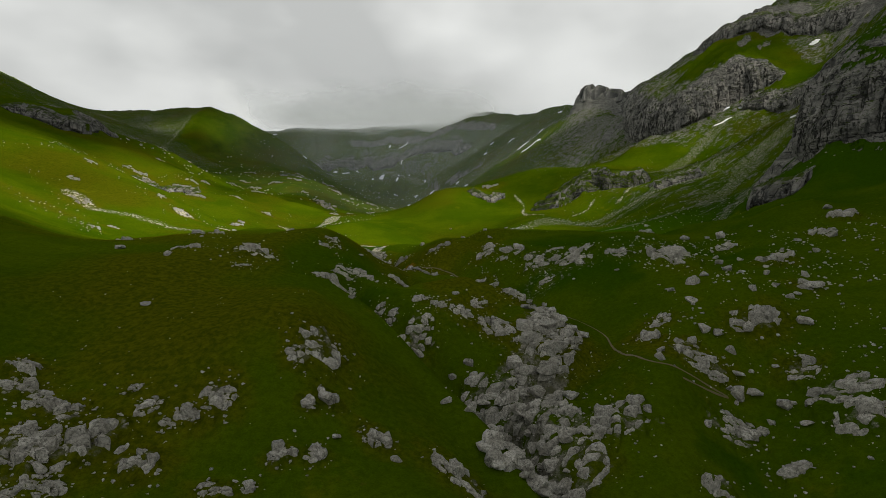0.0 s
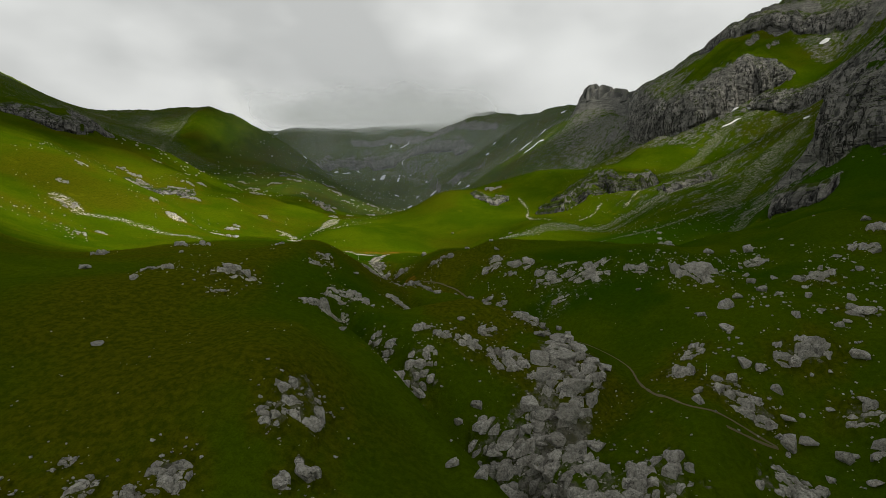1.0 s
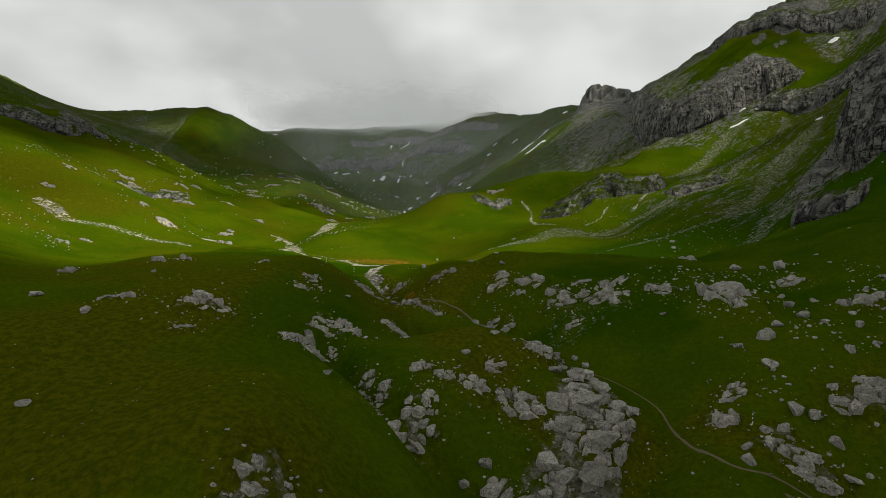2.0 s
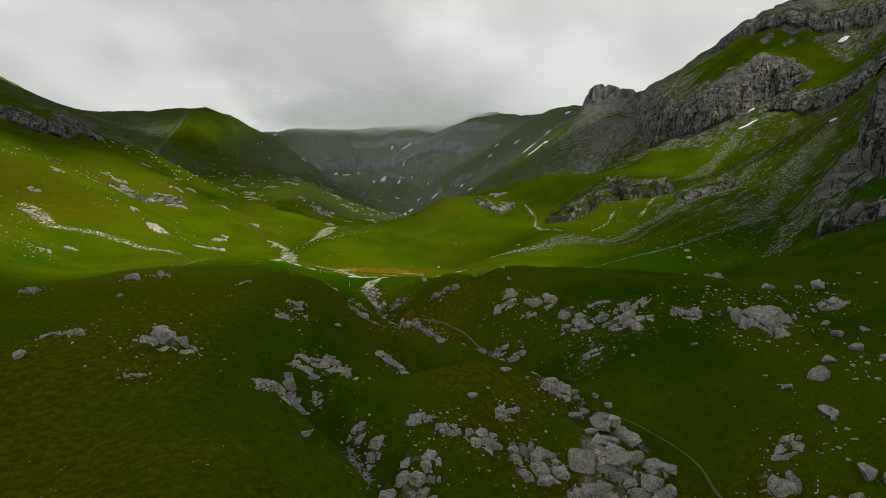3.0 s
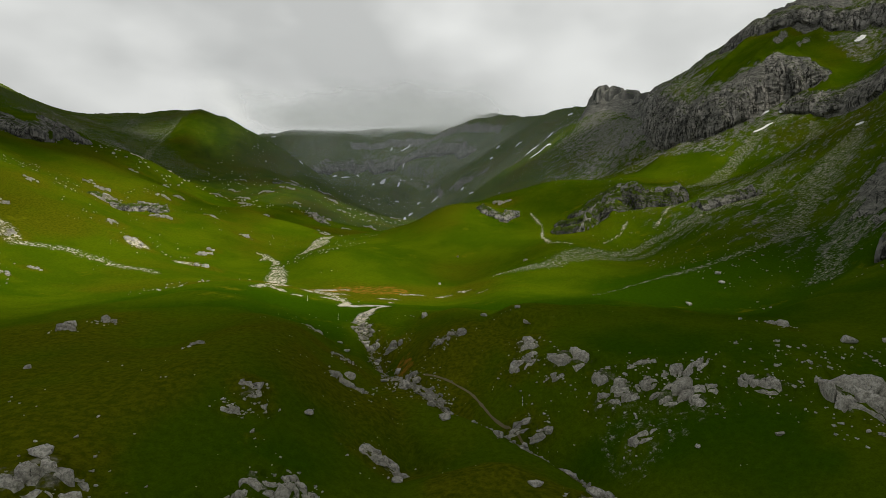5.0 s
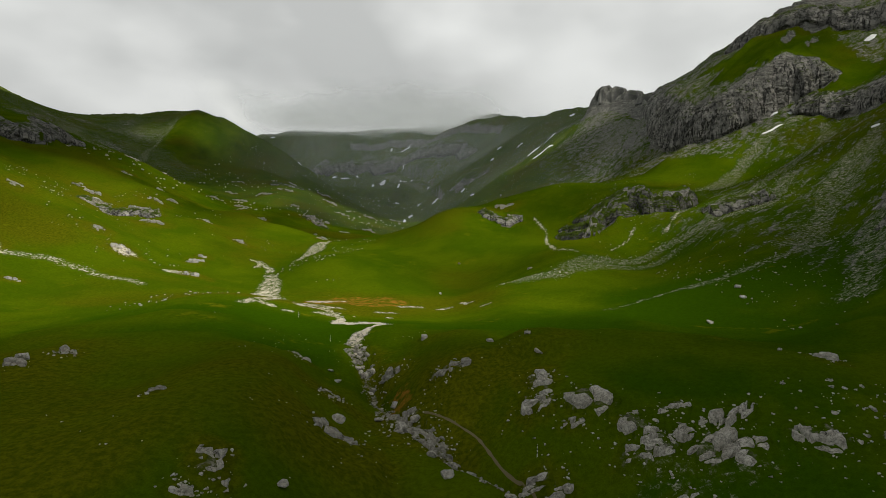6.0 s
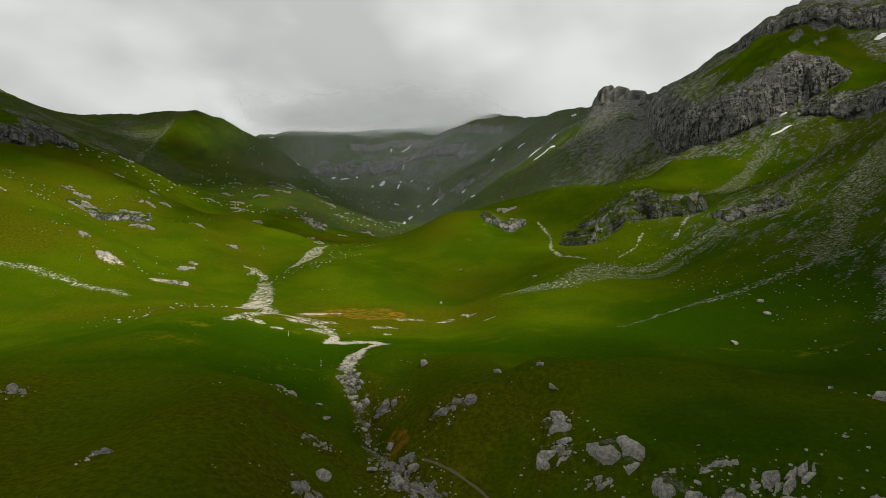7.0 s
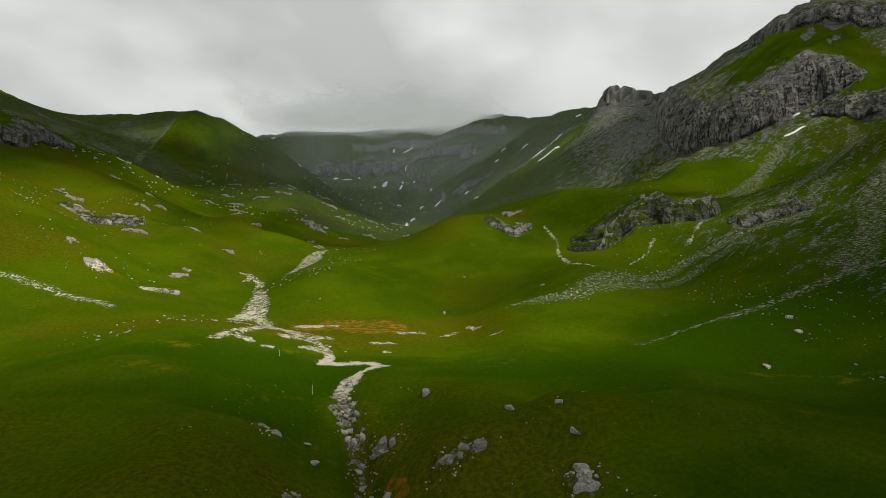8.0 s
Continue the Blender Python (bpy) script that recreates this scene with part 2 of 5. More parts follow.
# bedrock that breaks through the turf: place, width, depth, blocks, turn
OUTCROPS = (
    (-42.2, 62.5, 7.2, 5.5, 10, 20), (-38.4, 65.4, 6.1, 5.4, 5, 10), (-44.1, 69.5, 3.7, 3.3, 4, 20), (-47.5, 69.5, 5.0, 2.5, 5, 10), (-53.0, 72.5, 4.9, 4.0, 5, 0), (-50.4, 71.8, 3.5, 2.0, 4, 10), (-54.7, 76.1, 4.6, 2.5, 4, 0), (-46.7, 63.5, 3.9, 3.2, 5, 10), (-44.7, 60.6, 3.6, 2.9, 6, 30),
    (-42.5, 57.4, 4.4, 3.0, 9, 30), (-39.7, 57.9, 3.7, 2.3, 7, 20), (-35.6, 70.6, 3.5, 2.4, 5, 40), (-30.8, 69.9, 2.4, 2.9, 4, 60), (-28.0, 72.4, 4.8, 3.5, 9, 10), (-39.0, 73.9, 2.1, 1.0, 3, 0), (-33.0, 62.9, 4.3, 3.2, 6, 50), (-32.5, 68.5, 2.3, 1.1, 3, 0), (-23.9, 60.4, 4.1, 1.5, 6, 0),
    (-20.4, 60.8, 1.7, 1.2, 3, 0), (-17.8, 84.1, 6.4, 6.9, 10, 30), (-20.0, 80.3, 3.4, 3.3, 6, 20), (-15.1, 76.1, 2.6, 3.3, 2, 60), (-17.0, 73.5, 2.3, 1.8, 2, 20), (-18.3, 65.1, 3.2, 1.9, 5, 10), (-14.4, 65.9, 2.8, 2.1, 4, 40), (-8.3, 71.3, 3.5, 4.4, 5, 40), (1.9, 69.7, 5.2, 6.8, 9, 60),
    (-97.2, 179.9, 4.7, 2.8, 2, 0), (-5.2, 116.3, 8.2, 5.9, 14, 10), (10.9, 122.8, 6.7, 8.7, 9, 60), (23.1, 125.2, 8.7, 8.0, 9, 20), (16.6, 116.3, 5.3, 6.9, 4, 40), (18.3, 87.2, 10.1, 6.8, 9, 35), (20.2, 84.1, 9.9, 5.6, 9, 30), (15.7, 91.6, 6.7, 4.5, 8, 40), (21.7, 94.5, 10.8, 9.3, 14, 30),
    (29.5, 94.6, 10.0, 8.4, 14, 35), (17.3, 101.5, 8.3, 10.7, 9, 35), (42.1, 120.5, 5.2, 6.7, 5, 10), (49.0, 111.0, 6.2, 8.4, 10, 70), (48.4, 116.1, 4.9, 2.7, 4, 10), (64.6, 121.4, 11.2, 5.8, 10, 0), (66.7, 108.2, 7.5, 4.0, 8, -20), (68.4, 99.9, 11.9, 4.3, 12, -15), (68.4, 93.2, 10.3, 6.2, 12, -15),
    (49.0, 97.6, 5.5, 7.2, 8, 80), (53.5, 88.4, 7.0, 3.8, 5, 10), (39.1, 82.5, 5.7, 3.4, 6, 30), (116.2, 171.4, 8.0, 4.3, 4, 0), (82.9, 132.7, 6.2, 4.0, 2, 0), (105.6, 163.4, 7.0, 4.3, 4, 0), (-56.7, 128.0, 6.4, 2.0, 5, 0), (-40.8, 126.8, 8.7, 5.6, 11, 15), (-40.2, 117.5, 3.2, 1.1, 4, 15),
    (-25.4, 122.2, 2.7, 3.5, 5, 60), (-22.4, 122.2, 2.2, 6.0, 5, 80), (-21.2, 134.9, 7.7, 3.8, 12, 20), (-18.4, 137.2, 2.6, 5.8, 6, 60), (-10.9, 155.1, 7.2, 3.7, 6, 0), (-20.3, 131.2, 1.8, 1.9, 3, 40), (-4.5, 123.5, 3.7, 1.9, 5, 20), (-1.0, 122.4, 3.4, 1.8, 5, 10), (4.1, 123.1, 6.7, 4.2, 10, 30),
    (-10.6, 121.7, 2.7, 2.3, 3, 40), (10.9, 125.5, 3.6, 4.7, 3, 60), (8.2, 133.9, 4.6, 2.7, 6, 20), (-13.6, 124.5, 3.1, 2.4, 5, 40), (17.0, 141.6, 4.6, 3.3, 7, 0), (29.5, 165.3, 4.4, 2.3, 4, 0), (83.2, 172.5, 5.7, 5.6, 5, 10), (47.4, 128.2, 6.5, 4.3, 9, 10), (-79.2, 190.6, 4.0, 2.8, 3, 0),
    (-27.2, 148.8, 3.3, 2.2, 5, 20), (15.4, 198.4, 5.3, 6.2, 6, 10), (14.1, 190.8, 5.9, 5.5, 8, 10), (22.4, 186.9, 7.0, 8.4, 2, 40), (18.5, 182.6, 3.7, 1.7, 4, 10), (28.3, 179.6, 6.5, 7.1, 5, 20), (29.6, 175.5, 5.4, 5.2, 5, 20), (27.6, 174.4, 8.0, 3.2, 9, 0), (36.7, 171.5, 8.0, 4.8, 5, 20),
    (42.2, 177.1, 7.6, 4.1, 8, 20), (40.8, 169.6, 5.4, 4.0, 5, 30), (33.9, 176.4, 3.1, 3.0, 3, 60), (34.6, 181.7, 5.8, 1.4, 5, 0), (38.4, 177.5, 3.8, 1.7, 3, 0), (48.2, 169.8, 3.7, 3.8, 2, 20), (51.2, 168.4, 6.5, 5.4, 5, 20), (67.5, 195.4, 4.8, 5.2, 5, 0), (-3.8, 210.3, 4.6, 3.9, 4, 20),
    (0.1, 210.1, 4.6, 3.8, 4, 0), (-16.3, 228.0, 5.9, 5.8, 7, 0), (-24.6, 196.6, 3.6, 4.7, 7, 80), (-19.9, 176.2, 5.2, 6.7, 10, 70), (-35.4, 219.0, 3.8, 5.0, 5, 80), (-76.5, 200.4, 3.8, 2.3, 3, 0), (-44.4, 170.7, 2.6, 1.3, 3, 0), (63.2, 162.4, 14.0, 13.0, 8, 10), (85.5, 153.3, 8.8, 5.1, 4, 0),
    (22.1, 113.5, 10.2, 5.0, 9, 40), (17.3, 110.8, 12.2, 5.0, 10, 30), (11.5, 106.7, 11.8, 4.2, 10, 30), (9.7, 104.3, 10.1, 4.8, 9, 40), (12.0, 102.2, 8.4, 3.4, 7, 30), (5.8, 107.7, 6.0, 3.5, 5, 30), (25.4, 118.7, 6.6, 5.6, 5, 30), (51.1, 100.4, 3.7, 6.5, 6, 70), (-7.5, 191.9, 8.5, 11.0, 26, 30),
    (-10.9, 201.4, 5.5, 7.1, 13, 0), (-4.4, 186.7, 5.8, 7.0, 15, 30), (-26.3, 244.9, 6.0, 7.8, 18, 60), (-22.6, 236.4, 5.1, 4.3, 10, 0), (-28.6, 251.4, 4.7, 5.6, 5, 0), (11.6, 175.9, 6.7, 2.0, 6, 10), (14.5, 173.8, 4.4, 1.6, 4, 10), (16.9, 142.2, 4.9, 6.4, 8, 20), (-28.6, 151.2, 3.5, 3.8, 4, 10),
    (-29.4, 145.9, 2.2, 1.4, 3, 10),
    (-270, 534, 22, 9, 9, 0), (-236, 537, 26, 8, 10, -10), (-184, 414, 13, 9, 8, -30), (-205, 427, 10, 7, 6, -20), (-141, 407, 11, 12, 9, 40), (-158, 460, 8, 6, 5, 0), (-211, 500, 17, 6, 8, 0), (-157, 528, 11, 4, 5, 0), (46.5, 586, 20, 10, 9, 30),
    (49.5, 558, 10, 8, 6, 30), (-162, 812, 30, 10, 9, 0), (-290, 900, 22, 9, 7, 0), (-270, 955, 28, 9, 7, 0), (-230, 372, 14, 8, 7, 0), (-300, 565, 13, 7, 6, 0), (-253, 404, 9, 6, 5, 0), (-286, 560, 16, 8, 9, 10), (-265, 445, 10, 6, 7, 0),
    (-251, 589, 15, 6, 8, 0), (-157, 447, 10, 9, 8, 30), (-188, 316, 9, 6, 8, 0), (-191, 341, 7, 5, 6, 20), (-194, 550, 13, 4, 6, 0), (-166, 804, 13, 7, 6, 0), (-257, 820, 22, 6, 7, 0), (-137, 687, 8, 7, 6, 0), (-272, 1106, 24, 8, 7, 0),
    (-347, 1062, 20, 8, 6, 0), (-244, 607, 11, 6, 6, 0), (-109, 593, 10, 6, 8, 0), (-240, 760, 16, 8, 7, 10), (-205, 730, 12, 7, 6, 0), (-120, 760, 14, 8, 7, 20), (-100, 830, 18, 8, 7, 0), (-210, 880, 20, 8, 8, 0), (-150, 930, 22, 9, 8, -10),
    (-250, 1000, 26, 9, 8, 0), (-190, 1040, 24, 10, 8, 0), (-120, 1000, 20, 9, 7, 10), (-330, 980, 22, 8, 7, 0), (-90, 1100, 24, 10, 8, 0), (-220, 1140, 30, 10, 8, 0), (-300, 840, 18, 8, 7, 0), (-60, 930, 14, 8, 6, 0), (-330, 690, 14, 7, 6, 0),
    (-280, 660, 12, 7, 6, 0), (-380, 800, 20, 8, 6, 0),
)


def shape(x, y, z):
    """The ground's own relief upon the smooth profiles. Gives the height, and how far rock, scree, gravel and red earth
    lie bare, and how dry the turf is, sunlit yellowing included.
    """
    near = 1 - ramp(300, 650, y)
    rock, halo = np.zeros(x.shape), np.zeros(x.shape)
    smooth = z
    d, s, side = line_distance(x, y, *STREAM)
    wet = ramp(262, 235, y)
    z = z - 3.8 * np.exp(-(d / 2.9) ** 2) * wet - 0.5 * np.exp(-(d / 5.0) ** 2) * (1 - wet) * (y < 460)
    gravel = (1 - ramp(0.5, 1.3, d / (2.2 - 0.9 * wet + 1.4 * ramp(290, 330, y) + 1.1 * waves(x, y, 9, 41)))) * ramp(120, 190, y) * (1 - ramp(440, 455, y)) * (1 - 0.75 * wet) * (0.52 + 0.35 * ramp(300, 285, y))
    red = np.exp(-(np.hypot((x + 13) / 4, (y - 212) / 9)) ** 2) * 0.6
    d2, s2, side2 = line_distance(x, y, *RAVINE)
    z = z - 6.5 * np.exp(-(d2 / 3.5) ** 2) * ramp(0.05, 0.35, s2)
    z = z - 2.2 * np.exp(-(((x - 7) / 13) ** 2) - ((y - 158) / 5.5) ** 2)
    z = z + 2.2 * np.exp(-(((x + 13) / 4.5) ** 2) - ((y - 176) / 15) ** 2) + 2.6 * np.exp(-(((x + 22) / 4.5) ** 2) - ((y - 206) / 14) ** 2)
    z = z + 6 * np.exp(-(((x - 138) / 42) ** 2) - ((y - 528) / 26) ** 2)
    z = z + 5 * np.exp(-(((x - 141) / 10) ** 2) - ((y - 264) / 12) ** 2)
    z = z - 1.8 * np.exp(-(((y - 238) / 12) ** 2)) * ramp(5, 20, x) * (1 - ramp(80, 110, x))
    hummocks = 0.9 * waves(x, y, 19, 1) + 0.35 * waves(x, y, 8, 2)
    hummocks = hummocks * (1 - 0.8 * ramp(230, 330, y))
    z = z + near * (hummocks + 0.10 * waves(x, y, 3.1, 3))
    rough = 3.0 * waves(x, y, 80, 4) + 1.6 * waves(x, y, 37, 5) + 0.2 * waves(x, y, 17, 6)
    z = z + (1 - near) * rough
    u, v = 0.77 * x + 0.64 * y, 0.77 * y - 0.64 * x
    east = ramp(120, 200, x) * ramp(330, 480, y) * (1 - ramp(1150, 1300, y))
    gully = 1 - 2 * np.abs(waves(v, 0.16 * u, 26, 11)) + 0.5 * waves(v, 0.3 * u, 11, 12)
    z = z + east * (1.3 + 2.2 * ramp(560, 760, y)) * gully
    head = ramp(1250, 1500, y) * (1 - ramp(2200, 2320, y))
    z = z - head * (22 * np.abs(waves(x + 30 * waves(x, y, 160, 13), 0.3 * y, 75, 14)) + 10 * np.abs(waves(x, 0.4 * y, 30, 15)) - 13)
    west = ramp(-110, -150, x) * ramp(310, 380, y) * (1 - ramp(900, 1000, y))
    z = z + west * (2.6 * waves(x, y, 48, 16) + 1.3 * waves(x, y, 21, 17))

    for args in (
        (0.55, 0.62, 8, 7, (-836, 1500, 304), (-779, 1480, 306), (-656, 1420, 306), (-540, 1330, 291), (-519, 1320, 291), (-462, 1330, 270), (-399, 1330, 237), (-353, 1300, 208), (-306, 1250, 163), (-269, 1200, 136)),
        (0.6, 0.62, 8, 8, (-690, 2300, 396), (-513, 2400, 422), (-330, 2400, 426), (-144, 2350, 428), (35, 2300, 432), (97, 2200, 440), (156, 2150, 446), (240, 2000, 402), (285, 1800, 368), (282, 1550, 334), (295, 1500, 332), (312, 1400, 308), (300, 1230, 258)),
        (0.9, 1.3, 8, 6, (348, 1080, 259), (356, 1050, 261), (371, 960, 250), (383, 940, 268), (416, 960, 299), (457, 980, 334), (485, 990, 348), (517, 980, 357), (533, 950, 360), (535, 920, 372), (568, 900, 380), (630, 850, 393)),
        (0.3, 1.35, 0.6, 1.4, (9.5, 76, -11.6), (7.6, 80, -10.2), (3.8, 86, -7.4), (0.3, 92, -5.7), (-4.5, 98, -2.7), (-12.6, 106, 2), (-20.8, 114, 8.6), (-28, 127, 11.8), (-30, 142, 14.5)),
        (0.7, 0.08, 0.7, 1.5, (-20, 208, 6.5), (-13.9, 196, 6.0), (-5.4, 180, 6.5), (3.2, 168, 6.1), (10.5, 158, 6.0), (14.9, 150, 4.6)),
        (0.35, 0.06, 0.5, 1.5, (8.5, 223, 16.4), (14.5, 222, 18.8), (22.5, 220, 19.8), (36, 221, 19.2), (47, 220, 18.8), (58, 217, 18.5), (65, 212, 18.6), (73, 210, 18.3), (85, 208, 18.6)),
        (0.40, 0.30, 1.2, 3.5, (-10, 137, 3.5), (-4, 143, 6.2), (5, 147, 7.4), (11, 143, 6.2), (17, 136, 2.5)),
    ):
        z = ridge(x, y, z, *args)

    for args in (
        (11, 10, 2.0, (80, 524), (87, 504), (95, 493), (104, 501), (111, 513)),
        (11, 10, 2.0, (104, 512), (116, 511), (128, 508), (140, 513), (149, 524)),
        (10, 10, 2.0, (84, 534), (91, 514), (98, 505), (105, 512), (115, 520), (128, 518), (142, 523)),
        (9, 10, 2.0, (94, 536), (101, 522), (110, 527), (119, 529), (131, 527), (144, 532), (153, 540)),
        (19, 12, 2.0, (128, 519), (141, 511), (155, 508), (168, 511), (178, 521), (184, 538)),
        (8, 10, 2.5, (26, 590), (32, 568), (46, 552), (60, 566)),
        (14, 16, 3.0, (165, 468), (185, 466), (205, 464)),
        (54, 45, 6.0, (296, 930), (276, 850), (258, 772), (264, 720), (281, 695), (306, 691), (332, 700), (352, 704), (376, 700), (402, 694)),
        (44, 45, 8.0, (352, 1115), (334, 1050), (312, 985), (294, 922)),
        (30, 40, 8.0, (395, 930), (413, 880), (437, 828), (472, 807), (500, 775), (520, 740)),
        (30, 40, 8.0, (350, 690), (372, 640), (385, 600), (380, 560)),
        (26, 30, 7.0, (420, 990), (450, 930), (480, 880), (530, 840)),
        (26, 30, 7.0, (-480, 640), (-450, 655), (-415, 660), (-440, 745), (-455, 815)),
        (50, 60, 12.0, (-460, 1960), (-360, 2040), (-212, 2060), (-85, 2040), (20, 1980), (100, 1860)),
        (26, 50, 10.0, (-380, 2200), (-200, 2220), (-60, 2170), (90, 2060), (200, 1920)),
        (9, 14, 3.5, (-300, 1080), (-272, 1075), (-240, 1080)),
        (10, 14, 3.5, (-182, 815), (-162, 812), (-142, 790)),
        (9, 13, 3.0, (-290, 545), (-270, 537), (-252, 533), (-236, 537), (-215, 530)),
        (30, 22, 4.0, (196, 316), (185, 295), (174, 274), (178, 256), (190, 240), (220, 218)),
        (10, 14, 3.0, (136, 262), (141, 250), (150, 238)),
    ):
        z, face = cliff(x, y, z, *args)
        rock = np.maximum(rock, face)

    d3, s3, side3 = line_distance(x, y, (279, 1185), (293, 1180), (311, 1175), (335, 1150), (350, 1118))
    top = 290 - 30 * np.maximum(s3 - 0.35, 0)
    near_top = 1 - ramp(3, 30, d3 + 4 * waves(x, y, 16, 51) + 2 * waves(x, y, 7, 52))
    z = np.where(near_top > 0, z + (np.maximum(top, z) - z) * near_top, z)
    rock = np.maximum(rock, 1 - ramp(22, 42, d3))

    for ox, oy, wide, deep, n, turn in OUTCROPS:
        part = np.abs(y[:, 0] - oy) < 1.2 * wide
        xs, ys = x[part], y[part]
        c, sn = math.cos(radians(turn)), math.sin(radians(turn))
        ex, ey = (xs - ox) * c + (ys - oy) * sn, (ys - oy) * c - (xs - ox) * sn
        e = np.hypot(ex / (0.6 * wide), ey / (0.6 * max(1.4 * deep, 0.6 * wide))) + 0.3 * waves(xs, ys, 0.22 * wide, 91) + 0.22 * waves(xs, ys, 0.1 * wide, 92)
        knob = 1 - ramp(0.45, 1.0, e)
        z[part] += knob * 0.09 * wide * (1 + 0.6 * waves(xs, ys, 0.2 * wide, 93))
        rock[part] = np.maximum(rock[part], 0.44 * (1 - ramp(0.45, 0.95, e)))
        halo[part] = np.maximum(halo[part], 1 - ramp(0.7, 2.2, e))

    bed = (1 - ramp(3.0, 7.5, d + 2.5 * waves(x, y, 6, 94))) * ramp(70, 84, y) * (1 - ramp(132, 142, y)) * (0.8 + 0.3 * waves(x, y, 4, 95))
    rock, halo = np.maximum(rock, 0.66 * bed), np.maximum(halo, bed)
    gutter = (1 - ramp(0.6, 2.4, d + 1.2 * waves(x, y, 5, 96))) * ramp(136, 146, y) * (1 - ramp(234, 246, y))
    rock, halo = np.maximum(rock, 0.56 * gutter), np.maximum(halo, gutter)
    dy = np.gradient(z, axis=0) / np.gradient(y, axis=0)
    dx = np.gradient(z, axis=1) / np.gradient(x, axis=1)
    steep = np.hypot(dx, dy - 0)
    high = ramp(300, 420, y)
    bare = ramp(0.8 + 0.25 * high, 1.15 + 0.35 * high, steep + 0.22 * waves(x, y, 26, 61) + 0.14 * waves(x, y, 9, 62)) * np.where(x < 60, ramp(262, 285, y), ramp(215, 235, y))
    bare = bare * (1 - 0.95 * patch(x, y, 148, 268, 24, 46))
    rock = np.maximum(rock, bare * (1 - 0.85 * patch(x, y, -420, 1230, 150, 150)) * (1 - 0.5 * ramp(1300, 1500, y)))
    barren = ramp(640, 900, y) * ramp(70, 170, z) * (0.16 + 0.34 * waves(x, y, 150, 68) + 0.22 * waves(x, y, 45, 69))
    barren = np.maximum(barren, 0.36 * patch(x, y, -600, 960, 170, 230))
    rock = np.maximum(rock, np.clip(barren, 0, 0.62))
    talus = 0.58 * ramp(150, 200, x) * ramp(560, 650, y - 0.25 * (x - 200)) * (1 - ramp(1250, 1400, y))
    talus = np.maximum(talus, 0.44 * ramp(100, 150, x) * ramp(200, 300, y))
    talus = np.maximum(talus, 0.66 * patch(x, y, 270, 1000, 70, 150))
    talus = np.maximum(talus, 0.26 * ramp(1250, 1500, y) * ramp(100, 170, z + 30 * waves(x, y, 130, 18)))
    talus = np.maximum(talus, 0.50 * ramp(-330, -420, x) * ramp(640, 850, y + 0.2 * x))
    talus = np.maximum(talus, 0.20 * ramp(600, 760, y))
    talus = talus * (1 - 0.75 * np.maximum(patch(x, y, 205, 600, 70, 55), patch(x, y, 390, 775, 75, 110))) * (1 - 0.85 * patch(x, y, 165, 1190, 90, 90)) * (1 - 0.8 * patch(x, y, -430, 1230, 110, 130))
    step = np.where(y < 340, 3.2, 7.0)
    f = (z + 0.1 * x + 1.6 * waves(x, y, 25, 63)) / step
    f = f - np.floor(f)
    z = z + rock * ramp(0.4, 0.8, rock) * step * (0.3 + 0.3 * waves(x, y, 60, 66)) * (ramp(0.2, 0.8, f) - f)
    z = z + rock * np.where(y < 340, 1.6, 1.2 + 2.0 * ramp(600, 700, y)) * (waves(x, y, 13, 64) + 0.6 * waves(x, y, 6, 65) - 1.2 * np.abs(waves(x, y, 24, 67))) * ramp(215, 235, y)

    scree = np.zeros(x.shape)
    for half, points in (
        (2.2, ((52, 297), (72, 309), (94, 317), (117, 325), (148, 338), (175, 350))),
        (7.0, ((180, 455), (223, 508), (243, 517), (286, 548), (320, 590), (350, 640))),
        (8.0, ((150, 340), (185, 385), (215, 420), (250, 450), (300, 500))),
        (9.0, ((200, 560), (262, 612), (310, 655), (352, 668))),
        (6.0, ((120, 262), (150, 300), (190, 340), (230, 372))),
        (4.0, ((-545, 1290), (-530, 1180), (-512, 1090), (-480, 1010))),
        (12.0, ((-620, 1050), (-560, 960), (-500, 880), (-420, 820))),
        (14.0, ((-200, 2000), (-130, 1830), (-80, 1650), (-40, 1560))),
        (12.0, ((170, 1700), (90, 1600), (20, 1540))),
    ):
        scree = np.maximum(scree, 0.55 * band(x, y, 1.5 * half, *points))
    for half, points in ((5.0, ((29, 384), (50, 371), (90, 423), (130, 446), (158, 441), (187, 437), (215, 470), (240, 505))), (4.0, ((60, 372), (95, 405), (130, 428), (160, 425)))):
        scree = np.maximum(scree, 0.52 * band(x, y, 2.0 * half, *points))
    scree = np.maximum(scree, 0.36 * patch(x, y, 32, 167, 13, 9))
